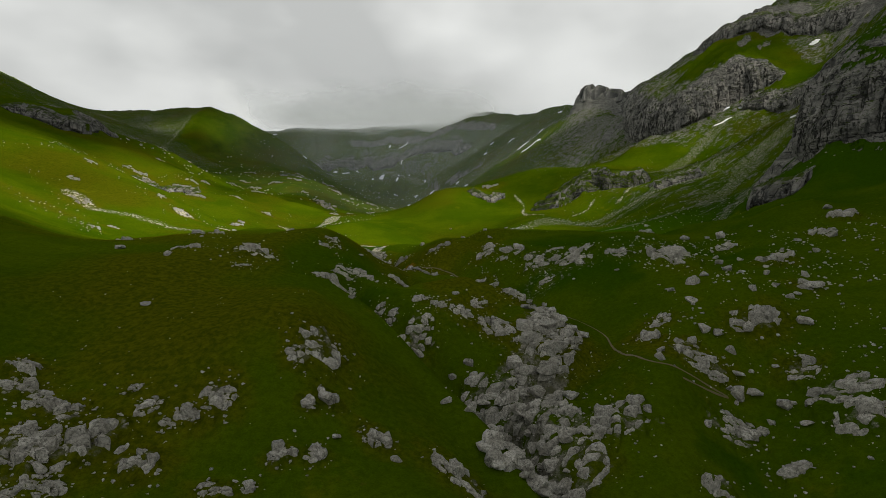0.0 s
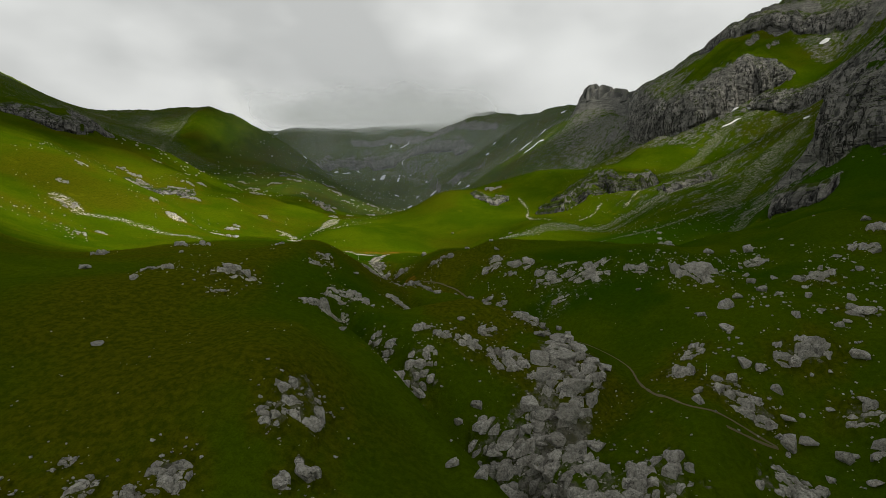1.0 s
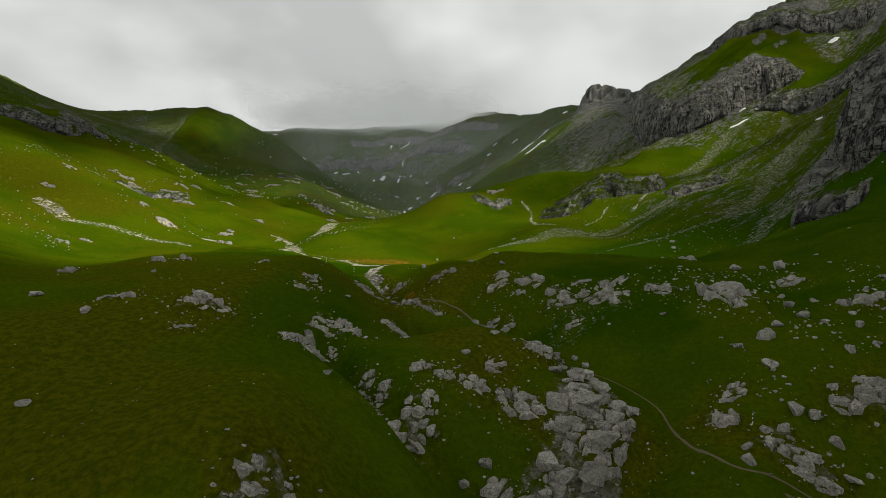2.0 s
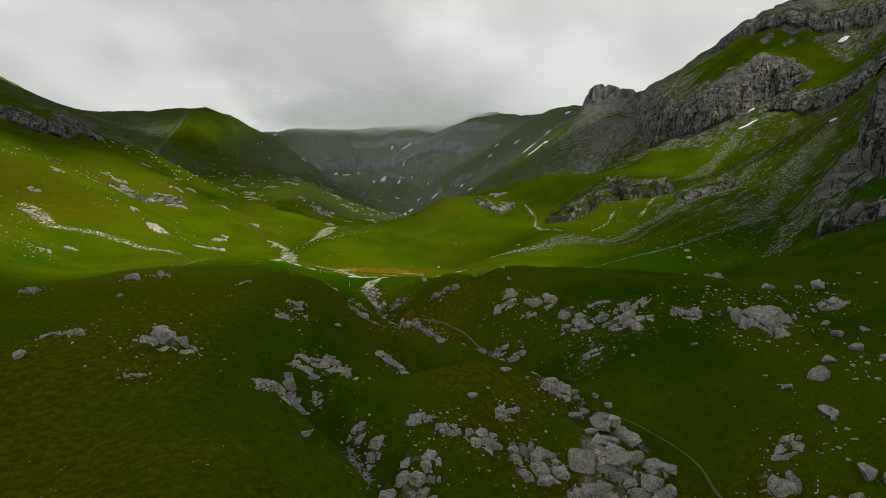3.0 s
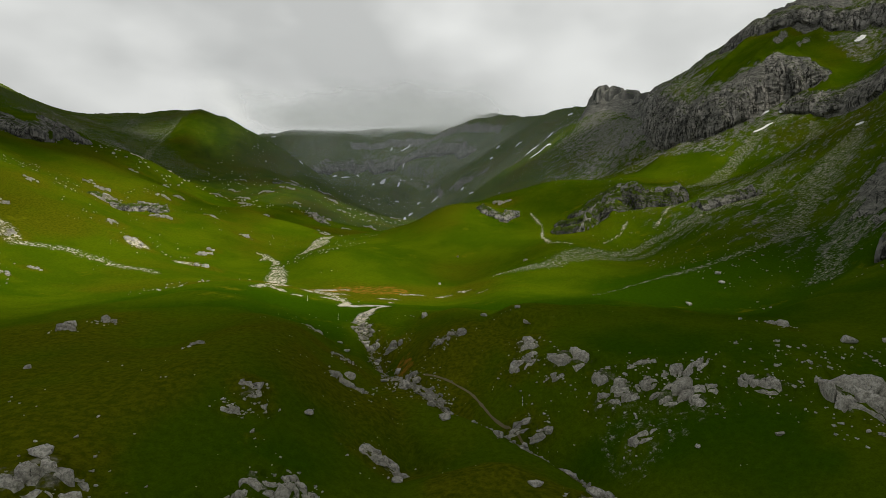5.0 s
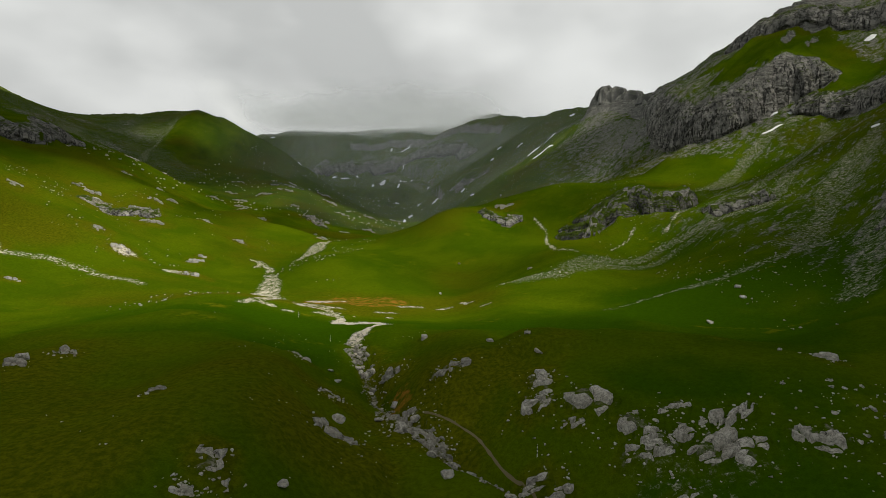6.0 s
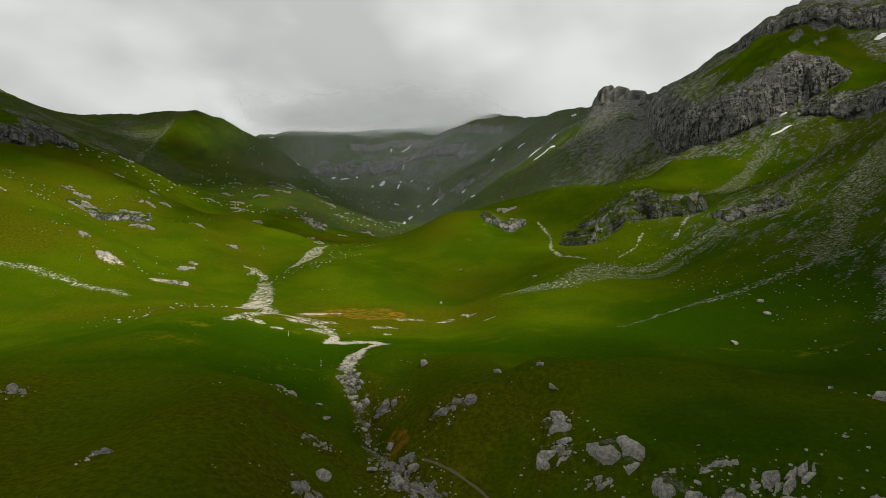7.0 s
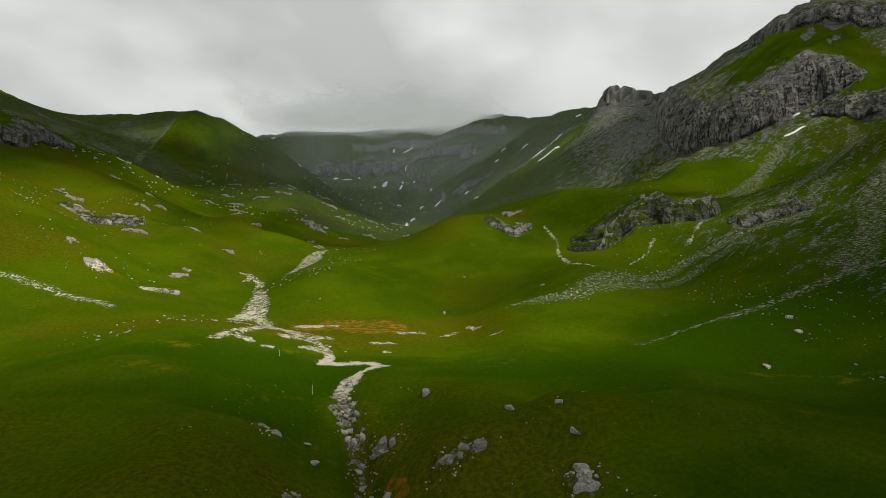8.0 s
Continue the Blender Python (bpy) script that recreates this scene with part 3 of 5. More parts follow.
    for half, points in (
        (0.9, ((67, 562), (73, 528), (67, 497), (64, 446), (76, 424))),
        (0.9, ((125, 484), (115, 467), (98, 449))),
        (0.9, ((157, 490), (144, 473), (136, 463))),
        (3.2, ((-112, 452), (-118, 470), (-132, 488))),
        (3.0, ((-104, 512), (-106, 545), (-104, 578))),
        (3.5, ((-248, 386), (-218, 366), (-200, 374), (-176, 371), (-150, 361), (-138, 352))),
        (3.0, ((-113, 448), (-102, 420), (-93, 380))),
        (3.4, ((-101, 367), (-94, 369), (-98, 400), (-106, 442))),
        (2.6, ((-90, 352), (-80, 345), (-70, 341))),
        (2.2, ((-69, 339), (-70, 308), (-72, 282))),
        (2.2, ((-60, 309), (-53, 316), (-44, 323))),
        (2.8, ((-66, 351), (-58, 360), (-48, 362))),
        (2.6, ((-48, 295), (-44, 310))),
        (2.8, ((-68, 336), (-58, 327), (-49, 319))),
        (1.5, ((-25, 350), (-12, 358))),
        (1.5, ((-32, 321), (-23, 328))),
        (1.5, ((-6, 352), (1, 361))),
        (1.3, ((4, 370), (9, 355))),
        (2.0, ((-127, 465), (-125, 482), (-136, 485))),
        (2.4, ((-108, 490), (-99, 526), (-102, 592))),
    ):
        gravel = np.maximum(gravel, (0.42 if half > 3.4 else 0.52) * band(x, y, 1.6 * half, *points))
    for cx, cy, rx, ry in ((-95, 385, 7, 16), (-61, 358, 6, 5), (-24, 306, 2, 3), (-68, 336, 7, 7), (-57, 291, 3, 2), (-66, 294, 4, 3), (-150, 405, 6, 7), (-182, 414, 7, 7), (14, 330, 3, 2)):
        gravel = np.maximum(gravel, 0.66 * patch(x, y, cx, cy, rx, ry))
    for cx, cy, rx, ry in ((-43, 362, 24, 17), (-60, 349, 11, 7), (-26, 356, 9, 7), (-84, 344, 9, 5)):
        red = np.maximum(red, 0.48 * patch(x, y, cx, cy, rx, ry))
    # the west slope and flats terms also yellow the turf to look sunlit
    dry = 0.45 + 0.38 * hummocks + 0.5 * waves(x, y, 45, 71) + 0.6 * halo + 0.5 * patch(x, y, 4, 139, 15, 13) + 0.25 * patch(x, y, -45, 100, 40, 40) + 0.22 * ramp(-40, -130, x) * ramp(260, 330, y) * (1 - ramp(640, 760, y)) - 0.8 * np.exp(-((d2 / 11) ** 2)) - 0.45 * ramp(205, 240, y) * (1 - ramp(285, 325, y)) + 0.25 * patch(x, y, -80, 350, 150, 45) + 0.10 * (1 - ramp(195, 230, y)) - 0.6 * ramp(34, 60, x) * (1 - ramp(150, 178, y)) - 0.4 * patch(x, y, 30, 158, 30, 16) + 0.16 * ramp(12, -10, x) * ramp(120, 150, y) * (1 - ramp(240, 270, y)) - 0.6 * ramp(8, 40, x) * ramp(140, 175, y) * (1 - ramp(330, 380, y))
    return z, rock, scree, gravel, red, dry, halo * (y < 700), talus


ROWS_UP = np.concatenate([np.linspace(-420, 30, 40)[:-1], np.geomspace(30 + 25, 4200 + 25, 690) - 25])
COLS = np.linspace(-1.5, 1.5, 900)
COLS = np.sign(COLS) * (0.75 * np.abs(COLS) + 0.25 * np.abs(COLS) ** 2.6 / 1.5 ** 1.6)
PROFILES = np.array(PROFILES)
ALONG = np.array(ALONG)
GX = COLS[None, :] * spread(ROWS_UP)[:, None]
GY = np.repeat(ROWS_UP[:, None], len(COLS), 1)
GZ = hermite(ALONG, np.clip(ROWS_UP, ALONG[0], ALONG[-1])) @ PROFILES @ hermite(ACROSS, np.clip(COLS, ACROSS[0], ACROSS[-1])).T
GZ, ROCK, SCREE, GRAVEL, RED, DRY, ROCK_FLOOR, TALUS = shape(GX, GY, GZ)


def ground(x, y):
    """The ground's height at a place."""
    r = np.interp(y, ROWS_UP, np.arange(len(ROWS_UP)))
    c = np.interp(x / spread(np.float64(y)), COLS, np.arange(len(COLS)))
    i, j = min(int(r), len(ROWS_UP) - 2), min(int(c), len(COLS) - 2)
    r, c = r - i, c - j
    return float((GZ[i, j] * (1 - c) + GZ[i, j + 1] * c) * (1 - r) + (GZ[i + 1, j] * (1 - c) + GZ[i + 1, j + 1] * c) * r)


# ---- materials ----
class Nodes:
    """Short names for building a material's nodes."""

    def __init__(self, name, rough):
        self.m = bpy.data.materials.new(name)
        self.m.use_nodes = True
        self.t = self.m.node_tree
        self.b = self.t.nodes["Principled BSDF"]
        self.b.inputs["Roughness"].default_value = rough
        self.b.inputs["Specular IOR Level"].default_value = 0.2
        self.co = self.t.nodes.new("ShaderNodeTexCoord").outputs["Object"]

    def put(self, socket, value):
        if isinstance(value, bpy.types.NodeSocket):
            self.t.links.new(value, socket)
        else:
            socket.default_value = value

    def noise(self, scale, detail=4.0, rough=0.55, co=None, stretch=None, turn=None):
        n = self.t.nodes.new("ShaderNodeTexNoise")
        co = co or self.co
        if stretch:
            mp = self.t.nodes.new("ShaderNodeMapping")
            mp.inputs["Scale"].default_value = stretch
            if turn is not None:
                mp.vector_type = "TEXTURE"
                mp.inputs["Rotation"].default_value = (0, 0, radians(turn))
            self.put(mp.inputs[0], co)
            co = mp.outputs[0]
        self.put(n.inputs["Vector"], co)
        self.put(n.inputs["Scale"], scale), self.put(n.inputs["Detail"], detail), self.put(n.inputs["Roughness"], rough)
        return n.outputs["Fac"]

    def cells(self, scale, feature="F1", co=None):
        n = self.t.nodes.new("ShaderNodeTexVoronoi")
        n.feature = feature
        self.put(n.inputs["Vector"], co or self.co)
        self.put(n.inputs["Scale"], scale)
        return n.outputs["Distance"]

    def math(self, op, a, b=0.0, c=0.0):
        n = self.t.nodes.new("ShaderNodeMath")
        n.operation = op
        self.put(n.inputs[0], a), self.put(n.inputs[1], b), self.put(n.inputs[2], c)
        return n.outputs[0]

    def between(self, v, lo, hi, a=0.0, b=1.0):
        n = self.t.nodes.new("ShaderNodeMapRange")
        n.interpolation_type = "SMOOTHSTEP"
        for i, w in enumerate((v, lo, hi, a, b)):
            self.put(n.inputs[i], w)
        return n.outputs[0]

    def mix(self, f, a, b, blend="MIX"):
        n = self.t.nodes.new("ShaderNodeMix")
        n.data_type, n.blend_type = "RGBA", blend
        self.put(n.inputs[0], f)
        self.put(n.inputs[6], (*a, 1) if isinstance(a, tuple) else a)
        self.put(n.inputs[7], (*b, 1) if isinstance(b, tuple) else b)
        return n.outputs[2]

    def attribute(self, name):
        n = self.t.nodes.new("ShaderNodeAttribute")
        n.attribute_name = name
        sp = self.t.nodes.new("ShaderNodeSeparateColor")
        self.put(sp.inputs[0], n.outputs["Color"])
        return (*sp.outputs[:3], n.outputs["Alpha"])

    def random(self):
        return self.t.nodes.new("ShaderNodeObjectInfo").outputs["Random"]

    def bump(self, height, strength, distance):
        n = self.t.nodes.new("ShaderNodeBump")
        self.put(n.inputs["Height"], height)
        n.inputs["Strength"].default_value, n.inputs["Distance"].default_value = strength, distance
        self.t.links.new(n.outputs[0], self.b.inputs["Normal"])

    def colour(self, c):
        self.put(self.b.inputs["Base Color"], (*c, 1) if isinstance(c, tuple) else c)


def ground_material():
    k = Nodes("turf_and_rock", 1.0)
    k.b.inputs["Specular IOR Level"].default_value = 0.0
    rock, scree, gravel, red = k.attribute("cover")
    dry, rock_floor, talus = k.attribute("dry")[:3]
    big, mid, fine, grain = k.noise(0.02, 3), k.noise(0.14, 5, 0.6), k.noise(1.1, 6, 0.65), k.noise(5.0, 4, 0.7)
    lush = k.mix(k.between(k.noise(0.035, 3, 0.5), 0.35, 0.7), (0.034, 0.061, 0.0008), (0.050, 0.076, 0.0011))
    straw = k.mix(k.between(fine, 0.35, 0.65), (0.043, 0.055, 0.0012), (0.068, 0.071, 0.0022))
    d = k.math("ADD", dry, k.math("MULTIPLY", k.math("SUBTRACT", big, 0.5), 1.3))
    d = k.math("ADD", d, k.math("MULTIPLY", k.math("SUBTRACT", mid, 0.5), 0.45))
    turf = k.mix(k.between(d, 0.4, 1.25), lush, straw)
    turf = k.mix(k.between(d, 0.3, -0.4), turf, (0.022, 0.052, 0.0006))
    turf = k.mix(k.between(k.noise(0.06, 6, 0.7), 0.60, 0.75), turf, (0.090, 0.094, 0.003))
    turf = k.mix(1.0, turf, k.mix(k.between(fine, 0.2, 0.8), (0.80, 0.81, 0.81), (1.18, 1.17, 1.15)), "MULTIPLY")
    turf = k.mix(1.0, turf, k.mix(k.between(grain, 0.3, 0.7), (0.84, 0.85, 0.85), (1.14, 1.13, 1.12)), "MULTIPLY")
    turf = k.mix(k.between(k.noise(0.3, 6, 0.75), 0.50, 0.70), turf, k.mix(1.0, turf, (0.9, 0.92, 0.9), "MULTIPLY"))
    turf = k.mix(k.between(k.noise(0.16, 7, 0.75), 0.64, 0.78), turf, (0.078, 0.072, 0.010))
    turf = k.mix(k.between(k.noise(2.3, 7, 0.8), 0.55, 0.68), turf, k.mix(1.0, turf, (0.7, 0.72, 0.7), "MULTIPLY"))
    turf = k.mix(k.between(k.noise(0.5, 6, 0.8), 0.72, 0.77), turf, (0.28, 0.27, 0.22))
    strata = k.noise(0.09, 6, 0.65, stretch=(1, 1, 5))
    cracks = k.cells(0.16, "DISTANCE_TO_EDGE", k.mix(0.12, k.co, k.mix(1.0, k.co, k.noise(0.3, 3), "MULTIPLY")))
    stone = k.mix(k.between(strata, 0.3, 0.7), (0.12, 0.118, 0.108), (0.32, 0.31, 0.28))
    stone = k.mix(k.between(fine, 0.3, 0.75), k.mix(0.5, stone, (0.04, 0.045, 0.035)), stone)
    stone = k.mix(k.between(cracks, 0.0, 0.09), (0.03, 0.032, 0.028), stone)
    # rock and soil among the blocks, darkened so the gaps look shaded
    shaded_gap_rock = k.mix(k.between(k.noise(0.45, 5, 0.6), 0.42, 0.66), (0.20, 0.19, 0.16), (0.085, 0.085, 0.045))
    shaded_gap_rock = k.mix(k.between(k.noise(1.6, 8, 0.75), 0.52, 0.42), shaded_gap_rock, (0.075, 0.072, 0.055))
    shaded_gap_rock = k.mix(k.between(k.noise(4.0, 5, 0.7), 0.42, 0.32), shaded_gap_rock, (0.08, 0.08, 0.06))
    stone = k.mix(k.between(rock_floor, 0.2, 0.6), stone, shaded_gap_rock)
    rubble = k.mix(k.between(k.noise(1.4, 7, 0.75), 0.4, 0.6), (0.09, 0.09, 0.06), (0.40, 0.38, 0.33))
    pale = k.mix(k.between(grain, 0.3, 0.7), (0.26, 0.235, 0.18), (0.52, 0.48, 0.40))
    edge = k.math("MULTIPLY", k.math("SUBTRACT", k.noise(0.35, 6, 0.7), 0.5), 1.5)
    wisp = k.math("MULTIPLY", k.math("SUBTRACT", k.noise(0.55, 7, 0.8), 0.5), 3.0)
    col = k.mix(k.between(k.math("ADD", red, edge), 0.35, 0.8), turf, (0.24, 0.105, 0.018))
    streak = k.math("SUBTRACT", k.noise(0.2, 7, 0.68, stretch=(5, 1, 1), turn=40), 0.5)
    side = k.t.nodes.new("ShaderNodeSeparateXYZ")
    k.put(side.inputs[0], k.co)
    streak = k.math("MULTIPLY", streak, k.between(side.outputs["X"], -60.0, 90.0, 0.25, 1.0))
    speck = k.math("SUBTRACT", k.noise(0.6, 8, 0.8), 0.5)
    waste = k.math("ADD", talus, k.math("ADD", k.math("MULTIPLY", streak, 1.5), k.math("MULTIPLY", speck, 1.1)))
    debris = k.mix(k.between(k.noise(0.4, 8, 0.8), 0.38, 0.62), (0.055, 0.058, 0.046), (0.21, 0.205, 0.185))
    col = k.mix(k.between(waste, 0.46, 0.72), col, debris)
    col = k.mix(k.between(k.math("ADD", scree, wisp), 0.45, 1.0), col, rubble)
    col = k.mix(k.between(k.math("ADD", rock, edge), 0.4, 0.65), col, stone)
    col = k.mix(k.between(k.math("ADD", gravel, k.math("MULTIPLY", wisp, k.between(gravel, 0.0, 0.3, 0.5, 1.25))), 0.34, 0.8), col, pale)
    k.colour(col)
    h = k.math("ADD", k.math("MULTIPLY", fine, 0.22), k.math("MULTIPLY", k.math("MULTIPLY", strata, rock), 6.0))
    k.bump(k.math("ADD", h, k.math("MULTIPLY", grain, 0.08)), 0.8, 0.6)
    return k.m


def stone_material(name, tone):
    k = Nodes(name, 0.95)
    k.b.inputs["Specular IOR Level"].default_value = 0.1
    r = k.random()
    geo = k.t.nodes.new("ShaderNodeNewGeometry").outputs["Position"]
    fine, mid, pits = k.noise(1.6, 8, 0.75, geo), k.noise(0.45, 5, 0.6, geo), k.noise(5.0, 5, 0.7, geo)
    base = k.mix(r, tuple(tone * c for c in (0.38, 0.365, 0.32)), tuple(tone * c for c in (0.60, 0.575, 0.51)))
    base = k.mix(k.between(mid, 0.42, 0.66), base, (0.31, 0.292, 0.25))
    base = k.mix(k.between(fine, 0.42, 0.34), base, (0.12, 0.115, 0.10))
    base = k.mix(k.between(pits, 0.40, 0.31), base, (0.11, 0.105, 0.085))
    base = k.mix(k.between(k.noise(2.6, 9, 0.82, geo), 0.52, 0.45), base, k.mix(0.6, base, (0.09, 0.088, 0.07)))
    base = k.mix(k.between(k.noise(0.9, 6, 0.75, geo), 0.60, 0.68), base, (0.50, 0.48, 0.43))
    base = k.mix(k.between(k.noise(0.7, 5, 0.7, geo, (1.3, 1.1, 0.9)), 0.64, 0.72), base, (0.16, 0.16, 0.07))
    warp = k.t.nodes.new("ShaderNodeTexNoise")
    k.put(warp.inputs["Vector"], geo), k.put(warp.inputs["Scale"], 1.1), k.put(warp.inputs["Detail"], 5.0)
    bent = k.mix(1.0, geo, warp.outputs["Color"], "ADD")
    gap = k.between(k.cells(0.8, "DISTANCE_TO_EDGE", bent), 0.0, 0.04)
    crack = k.math("MAXIMUM", gap, k.between(k.noise(1.3, 4, 0.6, geo), 0.60, 0.50))
    base = k.mix(crack, (0.045, 0.044, 0.036), base)
    k.colour(base)
    k.bump(k.math("ADD", k.math("MULTIPLY", fine, 0.8), k.math("MULTIPLY", crack, 0.3)), 1.0, 0.4)
    return k.m


def cliff_material(name, ledges, growth, tone):
    """Layered limestone; grass holds where the rock lies flatter than ledges, and in patches by growth."""
    k = Nodes(name, 0.95)
    k.b.inputs["Specular IOR Level"].default_value = 0.08
    fine, mid = k.noise(0.35, 8, 0.72), k.noise(0.07, 5, 0.6)
    bed = k.noise(0.16, 6, 0.7, stretch=(0.7, 0.7, 3))
    seep = k.noise(0.12, 5, 0.65, stretch=(3, 3, 0.35))
    c = k.mix(k.between(mid, 0.35, 0.65), tuple(tone * c for c in (0.15, 0.147, 0.135)), tuple(tone * c for c in (0.29, 0.28, 0.255)))
    c = k.mix(k.between(bed, 0.46, 0.36), c, (0.13, 0.128, 0.112))
    c = k.mix(k.between(seep, 0.50, 0.62), c, (0.07, 0.07, 0.066))
    c = k.mix(k.between(fine, 0.44, 0.33), c, (0.06, 0.061, 0.053))
    c = k.mix(k.between(k.noise(0.25, 6, 0.75), 0.62, 0.70), c, (0.33, 0.32, 0.285))
    upright = k.math("ABSOLUTE", k.math("SUBTRACT", k.noise(0.10, 5, 0.6, stretch=(1, 1, 0.16)), 0.5))
    level = k.math("ABSOLUTE", k.math("SUBTRACT", k.noise(0.05, 5, 0.6, stretch=(0.5, 0.5, 3.4)), 0.5))
    gap = k.math("MINIMUM", upright, k.math("MULTIPLY", level, 2.2))
    c = k.mix(k.between(gap, 0.002, 0.022), (0.03, 0.031, 0.027), c)
    up = k.t.nodes.new("ShaderNodeNewGeometry")
    sp = k.t.nodes.new("ShaderNodeSeparateXYZ")
    k.put(sp.inputs[0], up.outputs["Normal"])
    ledge = k.math("ADD", sp.outputs["Z"], k.math("MULTIPLY", k.math("SUBTRACT", fine, 0.5), 0.8))
    c = k.mix(k.between(ledge, ledges, ledges + 0.2), c, (0.040, 0.062, 0.003))
    c = k.mix(k.between(k.noise(0.2, 6, 0.75, stretch=(1, 1, 0.5)), 0.74 - growth, 0.80 - growth), c, (0.034, 0.052, 0.003))
    k.colour(c)
    k.bump(k.math("ADD", k.math("ADD", fine, k.between(gap, 0.0, 0.03)), k.math("MULTIPLY", bed, 1.2)), 1.0, 1.8)
    return k.m


def plain_material(name, colour, rough=0.9):
    k = Nodes(name, rough)
    k.colour(k.mix(k.noise(0.6, 5), colour, tuple(0.82 * c for c in colour)))
    return k.m


turf = ground_material()
limestone = stone_material("limestone", 0.9)
# darker copy of limestone: shade put into the colour of far and gully rocks
shaded_stone = stone_material("shaded_limestone", 0.55)
cliff_rock = cliff_material("cliff_rock", 0.66, 0.07, 1.05)
mossy_rock = cliff_material("mossy_cliff_rock", 0.45, 0.2, 0.6)
snow = plain_material("old_snow", (0.85, 0.86, 0.87), 0.7)
cloud_white = plain_material("cloud_vapour", (0.8, 0.8, 0.8), 1.0)


# ---- ground mesh ----
def grid_mesh(name, x, y, z, keep=None):
    r, c = x.shape
    idx = np.arange(r * c).reshape(r, c)
    quads = np.stack([idx[:-1, :-1], idx[:-1, 1:], idx[1:, 1:], idx[1:, :-1]], -1).reshape(-1, 4)
    if keep is not None:
        quads = quads[keep[:-1, :-1].ravel()]
    me = bpy.data.meshes.new(name)
    me.vertices.add(r * c)
    me.vertices.foreach_set("co", np.stack([x, y, z], -1).astype(np.float32).ravel())
    me.loops.add(quads.size)
    me.loops.foreach_set("vertex_index", quads.astype(np.int32).ravel())
    me.polygons.add(len(quads))
    me.polygons.foreach_set("loop_start", np.arange(0, quads.size, 4, dtype=np.int32))
    me.update(calc_edges=True)
    me.polygons.foreach_set("use_smooth", np.ones(len(quads), bool))
    return me


def masks(me, name, *layers):
    at = me.color_attributes.new(name, "FLOAT_COLOR", "POINT")
    at.data.foreach_set("color", np.stack(layers, -1).astype(np.float32).ravel())


land = tagged(new("ground", grid_mesh("ground", GX, GY, GZ)), "green alpine valley floor with rocky mountain slopes", "ground", kind="structure")
land.data.materials.append(turf)
masks(land.data, "cover", ROCK, SCREE, GRAVEL, RED)
masks(land.data, "dry", DRY, ROCK_FLOOR, TALUS, np.ones(DRY.shape))


# ---- cliffs ----
def cliff_face(name, label, low, high, grain, rugged, *points, mat=None):
    """A wall of bedrock along a line; uphill lies left of its run. It stands from low to high metres before and behind the line."""
    legs = np.cumsum([0.0] + [math.dist(a, b) for a, b in zip(points, points[1:])])
    s = np.arange(0, legs[-1], grain)
    xs, ys = np.interp(s, legs, [p[0] for p in points]), np.interp(s, legs, [p[1] for p in points])
    half = max(2, int(8 / grain))
    ker = np.ones(2 * half + 1) / (2 * half + 1)
    xs, ys = (np.convolve(np.pad(v, half, "edge"), ker, "valid") for v in (xs, ys))
    tx, ty = np.gradient(xs), np.gradient(ys)
    ln = np.hypot(tx, ty)
    nx, ny = -ty / ln, tx / ln
    drop = np.array([ground(x + high * a, y + high * b) - ground(x + low * a, y + low * b) for x, y, a, b in zip(xs, ys, nx, ny)])
    rows = int(max(drop.max(), 4) / grain) + 3
    v = np.linspace(0, 1, rows)
    S, V = np.meshgrid(s, v)
    seed = int(abs(points[0][0])) + 3
    Z = V * drop.max()
    joint = np.abs(waves(S, 0.14 * Z, grain * 11, seed)) + 0.6 * np.abs(waves(S + 0.1 * Z, 0.18 * Z, grain * 5, seed + 1)) + 0.4 * np.abs(waves(S, 0.3 * Z, grain * 28, seed + 5))
    beds = (Z + 0.12 * S + 1.5 * waves(S, Z, 12, seed + 2)) / (grain * 4.5)
    beds = beds - np.floor(beds)
    push = rugged * (1.7 * joint + 0.18 * beds ** 3 + 0.25 * waves(S, Z, grain * 2.2, seed + 3) + 0.5 * waves(S, Z, grain * 24, seed + 4))
    fade = np.clip(np.minimum(V * 8, (1 - V) * 5), 0, 1) * ramp(0, 0.06, S / legs[-1]) * (1 - ramp(0.94, 1, S / legs[-1]))
    D = low + (high - low) * V ** 2.1 - fade * (push - 0.5 * rugged) + (1 - ramp(0, 0.06, S / legs[-1]) * (1 - ramp(0.94, 1, S / legs[-1]))) * 1.5 * grain
    X, Y = xs + nx * D, ys + ny * D
    base = np.array([ground(x + low * a, y + low * b) for x, y, a, b in zip(xs, ys, nx, ny)])
    H = base - 1.0 + (drop + 1.0) * V
    me = grid_mesh(name, X, Y, H)
    me.polygons.foreach_set("use_smooth", np.zeros(len(me.polygons), bool))
    me.materials.append(mat or cliff_rock)
    return tagged(new(name, me), label, "cliff", "cliffs")


BANDS = "layered grey limestone cliff above green talus slopes"
KNOLL = "dark grey limestone cliff cut into a grassy knoll"
cliff_face("cliff", KNOLL, -2.6, 2.4, 0.7, 1.1, (80, 524), (87, 504), (95, 493), (104, 501), (111, 513), mat=mossy_rock)
cliff_face("cliff", KNOLL, -2.6, 2.4, 0.7, 1.1, (104, 512), (116, 511), (128, 508), (140, 513), (149, 524), mat=mossy_rock)
cliff_face("cliff", KNOLL, -2.6, 2.4, 0.7, 1.1, (84, 534), (91, 514), (98, 505), (105, 512), (115, 520), (128, 518), (142, 523), mat=mossy_rock)
cliff_face("cliff", KNOLL, -2.6, 2.4, 0.7, 1.1, (94, 536), (101, 522), (110, 527), (119, 529), (131, 527), (144, 532), (153, 540), mat=mossy_rock)
cliff_face("cliff", KNOLL, -3.2, 3.0, 0.7, 1.5, (128, 519), (141, 511), (155, 508), (168, 511), (178, 521), (184, 538), mat=mossy_rock)
